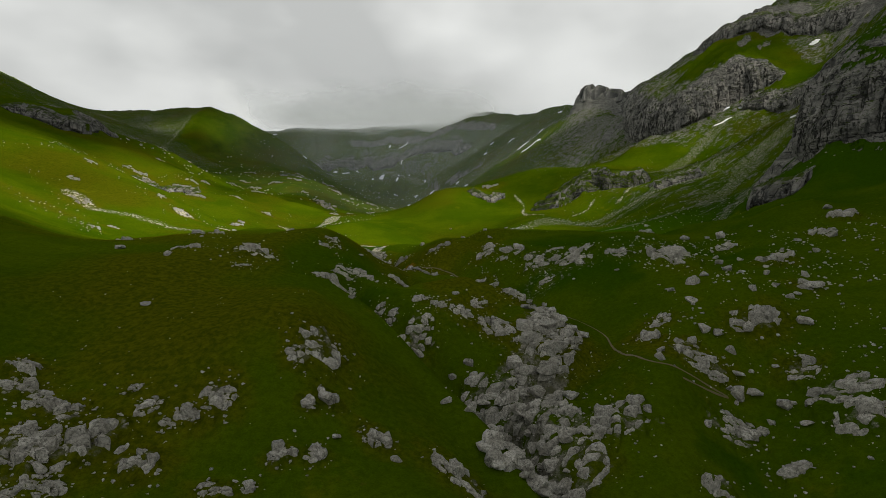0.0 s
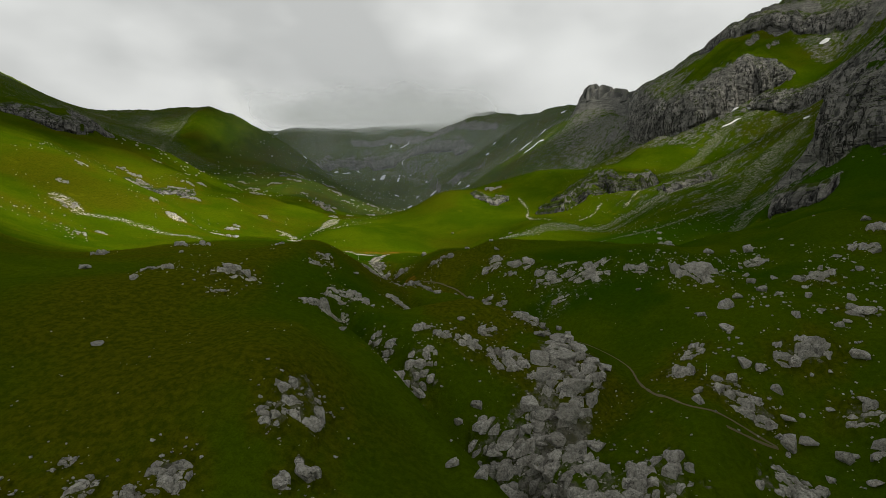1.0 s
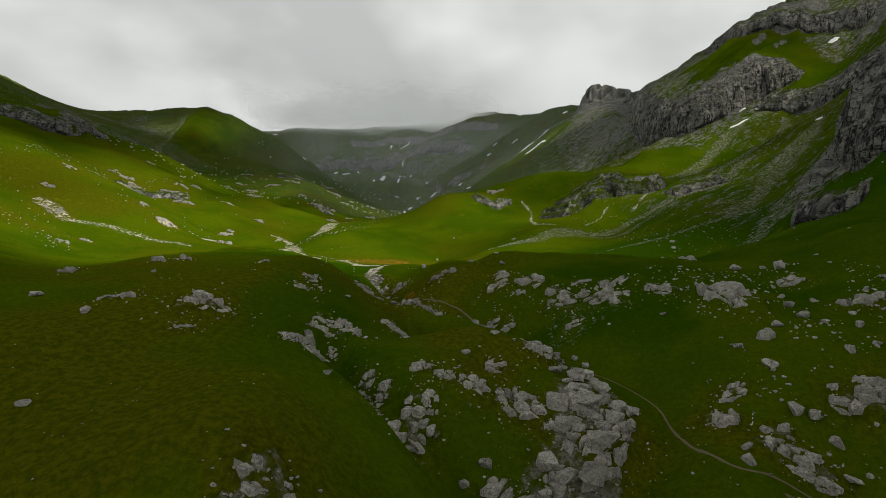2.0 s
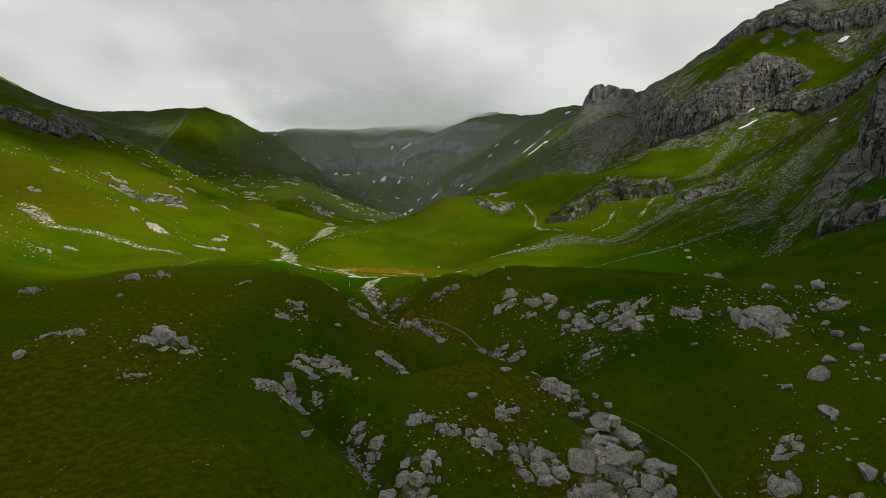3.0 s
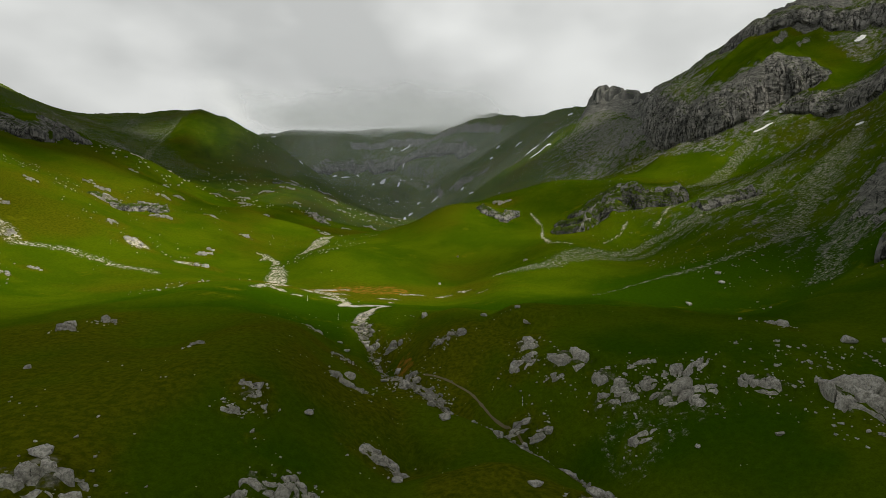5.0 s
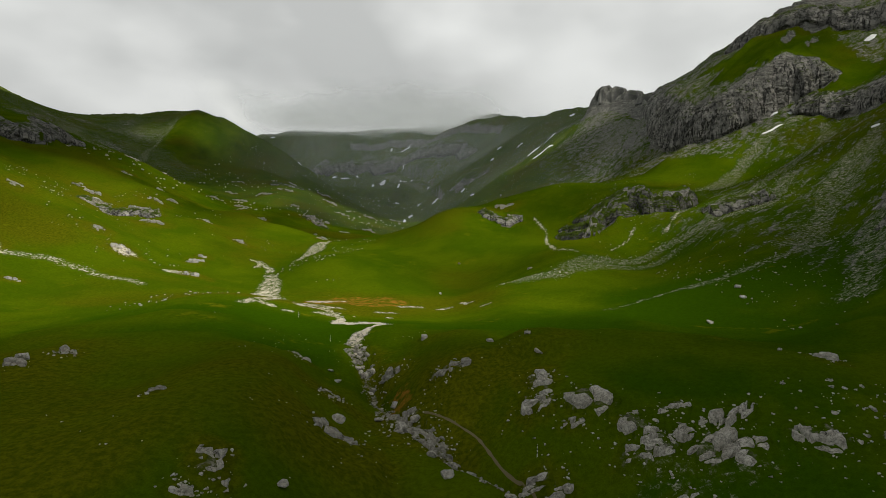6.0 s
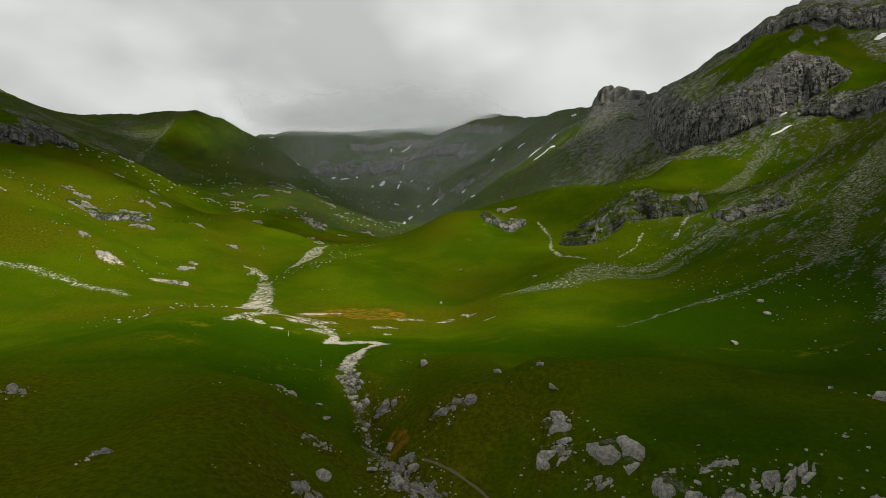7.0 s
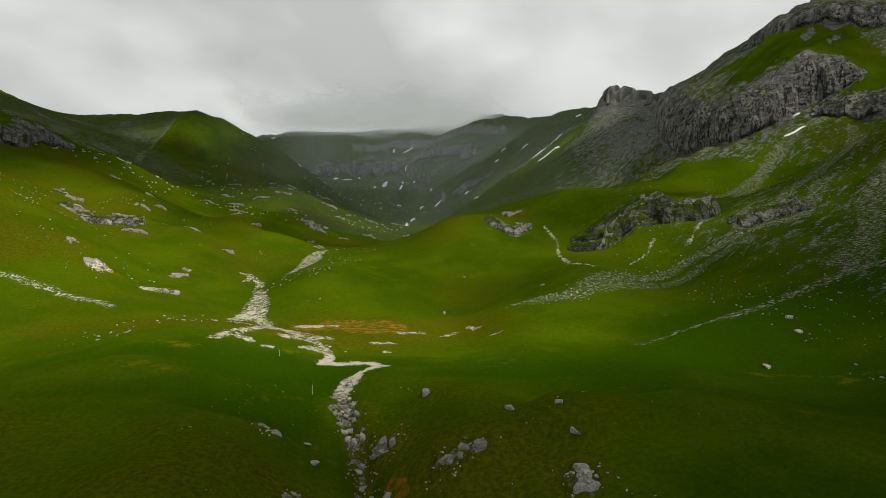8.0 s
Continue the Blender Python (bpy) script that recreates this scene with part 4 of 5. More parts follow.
cliff_face("cliff", "low grey limestone step on a grassy knoll", -3, 3, 0.7, 1.4, (27, 586), (32, 568), (46, 552), (58, 564))
cliff_face("cliff", "low grey limestone cliff on a grassy slope", -4, 4, 0.7, 1.2, (165, 468), (185, 466), (205, 464))
cliff_face("cliff", BANDS, -9, 10, 1.2, 3.0, (296, 930), (276, 850), (258, 772), (264, 720), (281, 695), (306, 691), (332, 700), (352, 704), (376, 700), (402, 694))
cliff_face("cliff", BANDS, -11, 12, 1.5, 3.0, (352, 1115), (334, 1050), (312, 985), (294, 922))
cliff_face("cliff", BANDS, -10, 10, 1.3, 2.8, (395, 930), (413, 880), (437, 828), (472, 807), (500, 775), (520, 740))
cliff_face("cliff", BANDS, -10, 10, 1.3, 2.8, (350, 690), (372, 640), (385, 600), (380, 560))
cliff_face("cliff", "tall fractured grey rock buttress above a grassy slope", -7, 16, 0.6, 1.8, (196, 316), (185, 295), (174, 274), (178, 256), (190, 240), (220, 218))
cliff_face("cliff", "low fractured grey rock step on a grassy slope", -4, 4, 0.5, 1.0, (136, 262), (141, 250), (150, 238))
cliff_face("cliff", "grey limestone cliff band on a green slope", -9, 9, 1.3, 2.2, (-480, 640), (-450, 655), (-415, 660), (-440, 745), (-455, 815))
cliff_face("cliff", "dark rock band below the head of the valley", -16, 14, 2.5, 8.0, (-460, 1960), (-360, 2040), (-212, 2060), (-85, 2040), (20, 1980), (100, 1860))
cliff_face("cliff", "grey limestone step on a green slope", -4, 4, 0.8, 1.2, (-290, 545), (-270, 537), (-252, 533), (-236, 537), (-215, 530))
cliff_face("cliff", "grey limestone step on a green slope", -5, 5, 1.2, 1.4, (-182, 815), (-162, 812), (-142, 790))
cliff_face("cliff", "grey limestone step on a green slope", -5, 5, 1.4, 1.4, (-300, 1080), (-272, 1075), (-240, 1080))


# ---- clouds ----
def unseen_cloud_cover():
    """Unseen broken cloud added towards the sun; its gaps let sunlight reach chosen spots."""
    high = 1600.0
    gx, gy = np.meshgrid(np.arange(-1000, 1100, 15.0), np.arange(-160, 3100, 15.0))
    thin = 0.02 * (gy < 1100) * (gx < 30)
    lean_x, lean_y = SUN_TO.x / SUN_TO.z, SUN_TO.y / SUN_TO.z
    # share of open cells over each spot, tuned to set its brightness
    for share, cx, cy, cz, rx, ry in (
        (0.9, -230, 430, 40, 300, 190), (1.0, -120, 352, 10, 210, 112), (0.14, 30, 320, 14, 80, 60), (0.20, -55, 185, 5, 74, 58), (0.32, -75, 238, 6, 90, 42), (0.75, 60, 500, 40, 95, 80), (0.85, 140, 450, 45, 85, 38), (0.6, 80, 620, 75, 140, 50), (0.55, -440, 1250, 250, 120, 100), (0.5, 230, 600, 100, 70, 50), (0.36, 430, 740, 220, 230, 200), (0.7, 300, 610, 140, 110, 60), (0.58, -130, 1020, 70, 170, 130),
        (0.9, 175, 1160, 180, 80, 70), (0.52, -200, 880, 60, 290, 240), (0.4, 310, 1150, 270, 70, 80),
    ):
        d = np.hypot((gx - cx + lean_x * cz) / rx, (gy - cy + lean_y * cz) / ry) + 0.22 * waves(gx, gy, 90, 81) + 0.12 * waves(gx, gy, 40, 82)
        thin = np.maximum(thin, share * (d < 1))
    rank = 0.5 + 0.5 * hashed(np.floor(gx / 30), np.floor(gy / 30), 87)
    lit = 1.0 * (rank < thin)
    up = high + 40 * waves(gx, gy, 160, 83) + 18 * waves(gx, gy, 60, 84)
    k = high / SUN_TO.z
    me = grid_mesh("unseen_cloud_cover", gx + SUN_TO.x * k, gy + SUN_TO.y * k, up, lit < 0.5)
    me.materials.append(cloud_white)
    ob = tagged(new("unseen_cloud_cover", me), "broken grey cloud cover out of view, added to shade the valley", "cloud", kind="structure")
    puff = ob.modifiers.new("thickness", "SOLIDIFY")
    puff.thickness, puff.offset = 12.0, 1.0
    return ob


unseen_cloud_cover()


# ---- rocks ----
def finish(name, bm, mat):
    me = bpy.data.meshes.new(name)
    bm.to_mesh(me)
    bm.free()
    me.materials.append(mat)
    return me


def rock_mesh(name, seed, flat, points=13, worn=0.028):
    """A weathered block of limestone about one metre wide, with its bed along its flat side."""
    rnd = random.Random(seed)
    bm = bmesh.new()
    for i in range(points):
        v = Vector((rnd.gauss(0, 1), rnd.gauss(0, 1), rnd.gauss(0, 1))).normalized()
        v = v * rnd.uniform(0.8, 1.1)
        v = Vector([math.copysign(abs(c) ** 0.7, c) for c in v])
        bm.verts.new((0.5 * v.x, 0.5 * v.y * rnd.uniform(0.8, 1.0), 0.5 * v.z * flat))
    bmesh.ops.convex_hull(bm, input=bm.verts)
    bmesh.ops.delete(bm, geom=[v for v in bm.verts if not v.link_faces], context="VERTS")
    bmesh.ops.subdivide_edges(bm, edges=bm.edges[:], cuts=2, use_grid_fill=True)
    bmesh.ops.triangulate(bm, faces=bm.faces[:])
    bmesh.ops.smooth_vert(bm, verts=bm.verts, factor=0.2, use_axis_x=True, use_axis_y=True, use_axis_z=True)
    shift = Vector((seed * 7.1, seed * 1.7, 0))
    for v in bm.verts:
        p = v.co * 3.0 + shift
        cleft = abs(noise.noise(Vector((p.x * 1.2, p.y * 1.2, p.z * 2.5))))
        v.co += noise.noise_vector(p * 1.7) * worn + v.co.normalized() * (min(cleft, 0.16) - 0.11) * worn * 9
    return finish(name, bm, limestone)


BLOCKS = [rock_mesh("boulder", 100 + i, 0.72) for i in range(14)]
SLABS = [rock_mesh("rock", 200 + i, 0.46, 15, 0.026) for i in range(12)]


def boulder(x, y, size, rnd, label, group, high=1.0):
    ob = new("boulder", (SLABS if rnd.random() < 0.4 else BLOCKS)[rnd.randrange(12)])
    s = size * rnd.uniform(0.9, 1.15)
    ob.matrix_world = pose(x, y, ground(x, y) + 0.09 * s * high, rnd.uniform(-14, 14), rnd.uniform(-14, 14), rnd.uniform(0, 360)) @ Matrix.Diagonal((s, s * rnd.uniform(0.7, 1), s * rnd.uniform(0.8, 1.1) * high, 1))
    return tagged(ob, label, "boulder", group)


def halved(poly, px, py, nx, ny):
    """The part of a polygon on the near side of a line through a point with that normal."""
    out = []
    for (ax, ay), (bx, by) in zip(poly, poly[1:] + poly[:1]):
        da, db = (ax - px) * nx + (ay - py) * ny, (bx - px) * nx + (by - py) * ny
        if da <= 0:
            out.append((ax, ay))
        if da * db < 0:
            f = da / (da - db)
            out.append((ax + f * (bx - ax), ay + f * (by - ay)))
    return out


def block_mesh(poly, cx, cy, size, top, slope_x, slope_y, foot, seed, mat):
    """One joint-bounded block of bedrock with a weathered top; its joints go down into the ground."""
    rim = []
    for (ax, ay), (bx, by) in zip(poly, poly[1:] + poly[:1]):
        n = max(1, round(math.hypot(bx - ax, by - ay) / (0.27 * size)))
        rim += [(ax + (bx - ax) * i / n, ay + (by - ay) * i / n) for i in range(n)]
    m = len(rim)
    cos, faces = [], []
    for scale, sink, deep in ((1.05, 0.0, True), (1.0, 0.2, False), (0.86, 0.05, False), (0.58, 0.0, False), (0.28, -0.02, False)):
        for ax, ay in rim:
            dx, dy = (ax - cx) * scale, (ay - cy) * scale
            p = Vector((dx, dy, 0)) * (1.9 / size) + Vector((seed * 3.7, seed * 1.3, sink * 9))
            jag = 1 + 0.22 * noise.noise(p * 1.6)
            z = top + slope_x * dx + slope_y * dy - sink * size + 0.20 * size * noise.noise(p) + 0.11 * size * noise.noise(p * 2.6)
            cos.append((cx + dx * jag, cy + dy * jag, min(foot, z - 0.3 * size) if deep else z))
    cos.append((cx, cy, top + 0.1 * size * noise.noise((seed * 3.7, seed * 1.3, 0))))
    for k in range(4):
        for i in range(m):
            j = (i + 1) % m
            faces.append((k * m + i, k * m + j, (k + 1) * m + j, (k + 1) * m + i))
    faces += [(4 * m + i, 4 * m + (i + 1) % m, 5 * m) for i in range(m)]
    me = bpy.data.meshes.new("block")
    me.from_pydata(cos, [], faces)
    me.materials.append(mat)
    return me


def outcrop(x, y, wide, deep, rnd, label, count=8, turn=0.0):
    """Bedrock that breaks through the turf: jointed blocks side by side with one common dip, turf in the gaps."""
    base = new("rock_outcrop")
    base.location = (x, y, ground(x, y))
    near = y < 262
    count = int(count * (1.35 if near else 1.4)) + 1
    gx = (ground(x + 0.4 * wide, y) - ground(x - 0.4 * wide, y)) / (0.8 * wide)
    gy = (ground(x, y + 0.4 * wide) - ground(x, y - 0.4 * wide)) / (0.8 * wide)
    lean_x, lean_y = 0.45 * gx + rnd.uniform(-0.16, 0.16), 0.22 * gy + rnd.uniform(-0.2, 0.06)
    c, sn = math.cos(radians(turn)), math.sin(radians(turn))
    sites = []
    for i in range(count):
        spot = max(([(q, a) for q, a in ((math.sqrt(rnd.random()), rnd.uniform(0, 6.283)) for k in range(2))]), key=lambda s: min([math.hypot(s[0] * math.cos(s[1]) - u, s[0] * math.sin(s[1]) - v) for u, v in sites] + [9.0]))
        sites.append((spot[0] * math.cos(spot[1]), spot[0] * math.sin(spot[1])))
    shift = rnd.uniform(0, 50)
    outline = []
    for i in range(16):
        a = 6.2832 * i / 16
        r = 1.02 + 0.42 * noise.noise((1.3 * math.cos(a) + shift, 1.3 * math.sin(a), shift))
        outline.append((r * math.cos(a), r * math.sin(a)))
    for i, (u, v) in enumerate(sites):
        if count > 5 and noise.noise((1.8 * u + shift, 1.8 * v, 7.0)) > (0.16 if near else 0.02):
            continue
        poly = outline
        for k, (p, q) in enumerate(sites):
            if k != i and len(poly) > 2:
                poly = halved(poly, (u + p) / 2, (v + q) / 2, p - u, q - v)
        if len(poly) < 3:
            continue
        poly = [(0.5 * wide * p * c - 0.5 * deep * q * sn, 0.5 * wide * p * sn + 0.5 * deep * q * c) for p, q in poly]
        cx, cy = sum(p for p, q in poly) / len(poly), sum(q for p, q in poly) / len(poly)
        area = 0.5 * abs(sum(p[0] * q[1] - q[0] * p[1] for p, q in zip(poly, poly[1:] + poly[:1])))
        size = math.sqrt(area)
        if size < 0.25:
            continue
        shrink = 1 - rnd.uniform(0.02, 0.1) - (rnd.uniform(0.1, 0.35) if rnd.random() < 0.35 else 0)
        poly = [(cx + (p - cx) * shrink, cy + (q - cy) * shrink) for p, q in poly]
        low = ground(x + cx, y + cy) - base.location.z
        edge = math.hypot(u, v)
        top = low + size * (rnd.uniform(0.08, 0.56) * min(1.0, (1.9 / size) ** 0.6) * (1.15 - 0.6 * edge * edge) + (0.0 if near else 0.05))
        ob = new("bedrock" if size > 2.4 else "slab" if size > 1.3 else "block", block_mesh(poly, cx, cy, size, top, lean_x + rnd.uniform(-0.2, 0.2), lean_y + rnd.uniform(-0.2, 0.2), low - 0.5 * size, shift + i, shaded_stone if y > 262 or (x < 10 and y > 160) else limestone))
        ob.parent = base
    return tagged(base, label, "rock outcrop", "rock outcrops")


rnd = random.Random(5)
GREY, TURF = "weathered grey limestone outcrop breaking through the turf", "pale grey limestone boulder lying in the grass"
for x, y, w, d, n, turn in OUTCROPS:
    outcrop(x, y, w, d, rnd, GREY if y < 230 else "grey limestone outcrop on a green mountain slope", n, turn)

# single boulders: place and width
for group, label, spots in (
    ("boulders on the meadow", TURF, (
        (-56.1, 119.4, 2), (-48.2, 95.0, 2), (-73.4, 133.5, 3), (-17.0, 73.2, 2.3), (-15.0, 75.4, 2.7), (-14.5, 66.7, 2.1), (-18.9, 66.1, 2), (-16.9, 65.8, 1.5), (-12.8, 69.6, 1.8), (-8.6, 71.2, 2), (-7.0, 72.9, 1.4), (-5.5, 67.9, 1.8), (-20.5, 61.2, 1.5),
        (-22.5, 127.6, 1.8), (1.7, 110.2, 2.2), (4.9, 111.4, 2.5), (5.9, 109.7, 2.2), (0.5, 88.8, 2.4), )),
    ("boulders on the meadow", TURF, (
        (41.6, 111.2, 2), (116.9, 179.4, 4), 
        (35.5, 159.2, 1.2), (-65.9, 160.7, 1.6), (-81.1, 194.8, 3), (-43.1, 130.9, 3), (-26.1, 143.8, 1), (-17.7, 113.8, 1.6), (-15.3, 135.1, 1.1), (-8.7, 150.7, 2.3), (2.9, 136.0, 2.6))),
    ("boulders on the meadow", TURF, (
        (-8.7, 243.5, 3.2), (16.7, 209.4, 2.1), (7.6, 222.8, 2.2), (15.5, 217.1, 1.7), (-29.7, 223.6, 2), (70.9, 201.0, 2.4), (-28.2, 152.6, 2.4), (-21.5, 153.9, 1.8), (-21.2, 187.0, 2.8), (-26.8, 216.8, 2.6), (-5.7, 411.1, 2.6), (44.9, 420.3, 3), (100.8, 291.5, 2.4), (104.8, 303.5, 3), (79.1, 268.6, 2.4), (-36.2, 301.1, 1.2), (6.1, 475.3, 2.4), (76.9, 187.1, 3), (86.9, 182.8, 3.2))),
    ("boulders in the stream bed", "pale limestone boulder jammed in the dry stream bed", (
        (22.8, 134.4, 4.4), (26.3, 132.4, 4.4), (27.1, 123.7, 3.4), (17.4, 123.6, 4.6), (21.7, 123.7, 5), (24.9, 119.4, 4.2), (17.7, 117.2, 5.4), (22.1, 113.5, 5.6), (15.7, 110.6, 5.2), (10.5, 102.0, 4.3), (13.7, 103.8, 3.8), (5.9, 79.6, 3.6), (8.7, 104.0, 3.6), (17.4, 107.8, 4.6),
        (8.7, 76.8, 4), (7.2, 77.3, 3.5), (24.9, 124.9, 3.8), (30.4, 127.5, 2.8), (6.7, 80.8, 4), (7.5, 80.2, 3.6), (9.2, 78.6, 4.2), (11.0, 77.2, 3.6), (12.2, 75.6, 3.9), (13.1, 76.3, 3.4), (15.2, 75.6, 3.7), (18.3, 74.9, 3.3), (21.1, 77.0, 3.4), (10.8, 75.6, 3.2), (12.8, 75.1, 3.7), (7.5, 76.6, 3.6), (9.9, 78.0, 3.4), (20.8, 98.9, 3.2), (23.0, 105.5, 3.4), (19.0, 90.5, 3.3), (16.2, 87.5, 3.2), (7.3, 105.7, 3.3), (13.7, 112.3, 4), (19.8, 110.0, 4.3), (3.9, 86.8, 3.4), (11.6, 119.4, 2.6))),
    ("boulders in the stream bed", "pale limestone boulder jammed in the dry stream bed", (
        (-27.8, 243.9, 2.2), (-25.0, 239.8, 2.4), (-25.7, 238.5, 2.4), (-23.1, 236.5, 2.2), (-27.1, 240.9, 2), (-21.4, 236.3, 2), (-25.7, 246.1, 2), (-15.5, 198.5, 2.4), (-10.7, 190.6, 2.6), (-8.5, 200.1, 2.5), (-4.9, 180.0, 2.2), (-2.4, 172.0, 2.2), (6.4, 166.5, 2), (9.1, 144.6, 2), (-13.6, 213.0, 2.2),
        (17.5, 148.4, 3.2), (19.9, 147.6, 2.8), (21.6, 146.2, 2.2), (26.5, 152.6, 1.9), (27.9, 148.9, 1.8), (23.7, 138.0, 3), (25.3, 137.3, 3.6), (25.9, 133.9, 3.2), (21.7, 141.0, 2.4), (27.2, 133.3, 2), (20.4, 131.5, 2.2))),
    ("boulders on the slope", "weathered grey boulder strewn on the grassy slope", (
        (53.7, 120.7, 3.9), (56.2, 119.8, 2.6), (56.9, 115.4, 2.5), (56.2, 110.8, 2.9), (54.6, 107.1, 4.0), (61.1, 103.9, 3.4), (73.8, 119.5, 3.5), (60.0, 140.2, 4.0), (64.7, 145.2, 2.6),
        (69.1, 130.5, 2.7), (55.8, 131.7, 2.8), (54.4, 139.7, 2.2), (83.5, 132.0, 4.9), (75.4, 127.4, 2.2), (91.2, 154.2, 3.0), (73.0, 150.3, 2.7), (74.1, 157.3, 2.6), (84.2, 174.0, 2.6),
        (57.5, 107.5, 3.8), (52.5, 112.2, 1.4), (63.5, 111.3, 1.5), (68.0, 109.8, 2.3), (61.5, 98.1, 2.1), (44.0, 96.4, 1.6), (67.2, 117.1, 1.3), (56.6, 119.4, 1.7), (78.9, 172.4, 1.9),
        (54.8, 99.6, 2.3), (40.2, 108.2, 2.4), (57.3, 101.6, 1.8), (55.6, 130.1, 1.1), (52.8, 107.7, 1.4), (58.9, 111.4, 1.2), (83.8, 186.7, 2.0), (86.9, 183.7, 3.7), (72.3, 168.2, 1.5),
        (87.1, 140.5, 2.7), (77.4, 140.5, 2.6), (75.6, 132.9, 2.3), (78.3, 129.2, 1.7), (94.4, 175.3, 1.3), (91.3, 158.6, 2.1), (97.8, 154.1, 2.4), (80.5, 159.0, 1.8), (81.8, 148.8, 2.0),
        (97.7, 161.7, 2.5), (106.1, 160.2, 3.8), (81.1, 170.9, 1.6), (53.2, 105.5, 1.2), (62.3, 103.4, 1.4))),
):
    for x, y, size in spots:
        boulder(x, y, size, rnd, label, group)

# broken blocks that fill the stream bed and lie strewn over the slope
LEGS = [(a, b, math.dist(a, b)) for a, b in zip(STREAM, STREAM[1:])]


def beside_stream(low, high, reach):
    while True:
        (ax, ay), (bx, by), leg = LEGS[rnd.randrange(len(LEGS))]
        f = rnd.random()
        x, y = ax + f * (bx - ax) + rnd.gauss(0, reach), ay + f * (by - ay) + rnd.gauss(0, reach * 0.6)
        if low < y < high and leg > rnd.uniform(0, 24):
            return x, y


bed_blocks = []
for i in range(3000):
    x, y = beside_stream(74, 138, 3.0)
    if i % 2:
        f = rnd.random()
        x, y = 9.5 + 8 * f + rnd.gauss(0, 3.2), 106 - 30 * f + rnd.gauss(0, 2)
    size = rnd.choice((0.8, 1.1, 1.5, 2.0)) if i > 60 else rnd.choice((2.0, 2.6))
    if len(bed_blocks) < 70 and all(math.hypot(x - q[0], y - q[1]) > 0.40 * (size + q[2]) for q in bed_blocks):
        bed_blocks.append((x, y, size))
        boulder(x, y, 1.2 * size, rnd, "angular limestone block in the dry stream bed", "boulders in the stream bed", 0.85)
for x, y, size in ((-24.6, 130.4, 2.0), (-23.9, 128.6, 2.6), (-23, 126.6, 2.2), (-22.2, 124.2, 1.5)):
    boulder(x, y, size, rnd, "upright grey rock wall at the edge of the green ravine", "boulders at the ravine", 1.7)
for i in range(34):
    x, y = beside_stream(138, 256, 1.3)
    boulder(x, y, rnd.choice((0.8, 1.1, 1.5, 2.0)), rnd, "small limestone block in the narrow stream gully", "boulders in the stream bed")
for i in range(45):
    x, y = rnd.uniform(40, 125), rnd.uniform(85, 215)
    if waves(np.array([x]), np.array([y]), 22, 95)[0] > -0.15:
        boulder(x, y, rnd.choice((0.5, 0.6, 0.8, 1.0, 1.3, 1.8)), rnd, "weathered grey boulder strewn on the grassy slope", "boulders on the slope")


def pebble():
    """A small stone: its corners and triangles."""
    r = random.Random(9)
    bm = bmesh.new()
    for i in range(9):
        v = Vector((r.gauss(0, 1), r.gauss(0, 1), r.gauss(0, 1))).normalized() * 0.5
        bm.verts.new((v.x, v.y, 0.7 * v.z))
    bmesh.ops.convex_hull(bm, input=bm.verts)
    bm.verts.index_update()
    vs = np.array([v.co[:] for v in bm.verts])
    fs = np.array([[v.index for v in f.verts] for f in bm.faces])
    bm.free()
    return vs, fs


def stones(name, label, spots, mat=limestone):
    """Many small stones in one mesh."""
    vs, fs = pebble()
    cos, tris = [], []
    for i, (x, y, size) in enumerate(spots):
        a = rnd.uniform(0, 6.28)
        c, sn = math.cos(a), math.sin(a)
        p = vs * (size * np.array([1, rnd.uniform(0.6, 1), rnd.uniform(0.7, 1)]))
        p = np.stack([p[:, 0] * c - p[:, 1] * sn, p[:, 0] * sn + p[:, 1] * c, p[:, 2]], 1)
        cos.append(p + (x, y, ground(x, y) + 0.12 * size))
        tris.append(fs + i * len(vs))
    me = bpy.data.meshes.new(name)
    me.from_pydata(np.concatenate(cos).tolist(), [], np.concatenate(tris).tolist())
    me.materials.append(mat)
    return tagged(new(name, me), label, "stones", kind="stuff")


def strewn(count, x0, x1, y0, y1, sizes, lump, least):
    out = []
    while len(out) < count:
        x, y = rnd.uniform(x0, x1), rnd.uniform(y0, y1)
        if waves(np.array([x]), np.array([y]), lump, 97)[0] + 0.5 * waves(np.array([x]), np.array([y]), lump / 3, 98)[0] > least:
            out.append((x, y, rnd.choice(sizes)))
    return out


stones("gully_stones", "loose stones filling the stream gully", [(*beside_stream(98, 262, 1.5), rnd.choice((0.3, 0.4, 0.6, 0.9))) for i in range(800)], shaded_stone)
crumbs = [(x + rnd.gauss(0, 0.45) * w, y + rnd.gauss(0, 0.5) * w, rnd.choice((0.18, 0.25, 0.35, 0.5, 0.7))) for x, y, w, d, n, turn in OUTCROPS if y < 230 for i in range(5 * n)]
stones("outcrop_rubble", "broken limestone rubble round the outcrops", crumbs)
heap = [(-14.7 + 3.9 * f + rnd.gauss(0, 0.35), 123.6 - 5.2 * f + rnd.gauss(0, 0.35), rnd.choice((0.25, 0.35, 0.5))) for f in (rnd.random() for i in range(260))]
stones("stone_strip", "narrow strip of small pale stones across the turf", heap)
stones("meadow_stones", "small pale stones strewn over the turf", strewn(240, -70, 40, 55, 260, (0.2, 0.22, 0.28, 0.4), 14, 0.45))
stones("slope_stones", "small pale stones strewn over the eastern slope", strewn(1300, 52, 145, 80, 185, (0.2, 0.25, 0.3, 0.4, 0.5, 0.7, 1.1), 16, 0.1))
stones("scree_stones", "grey scree blocks scattered down the mountain side", strewn(1500, 95, 330, 240, 620, (0.3, 0.4, 0.5, 0.7, 1.2), 30, 0.05), shaded_stone)
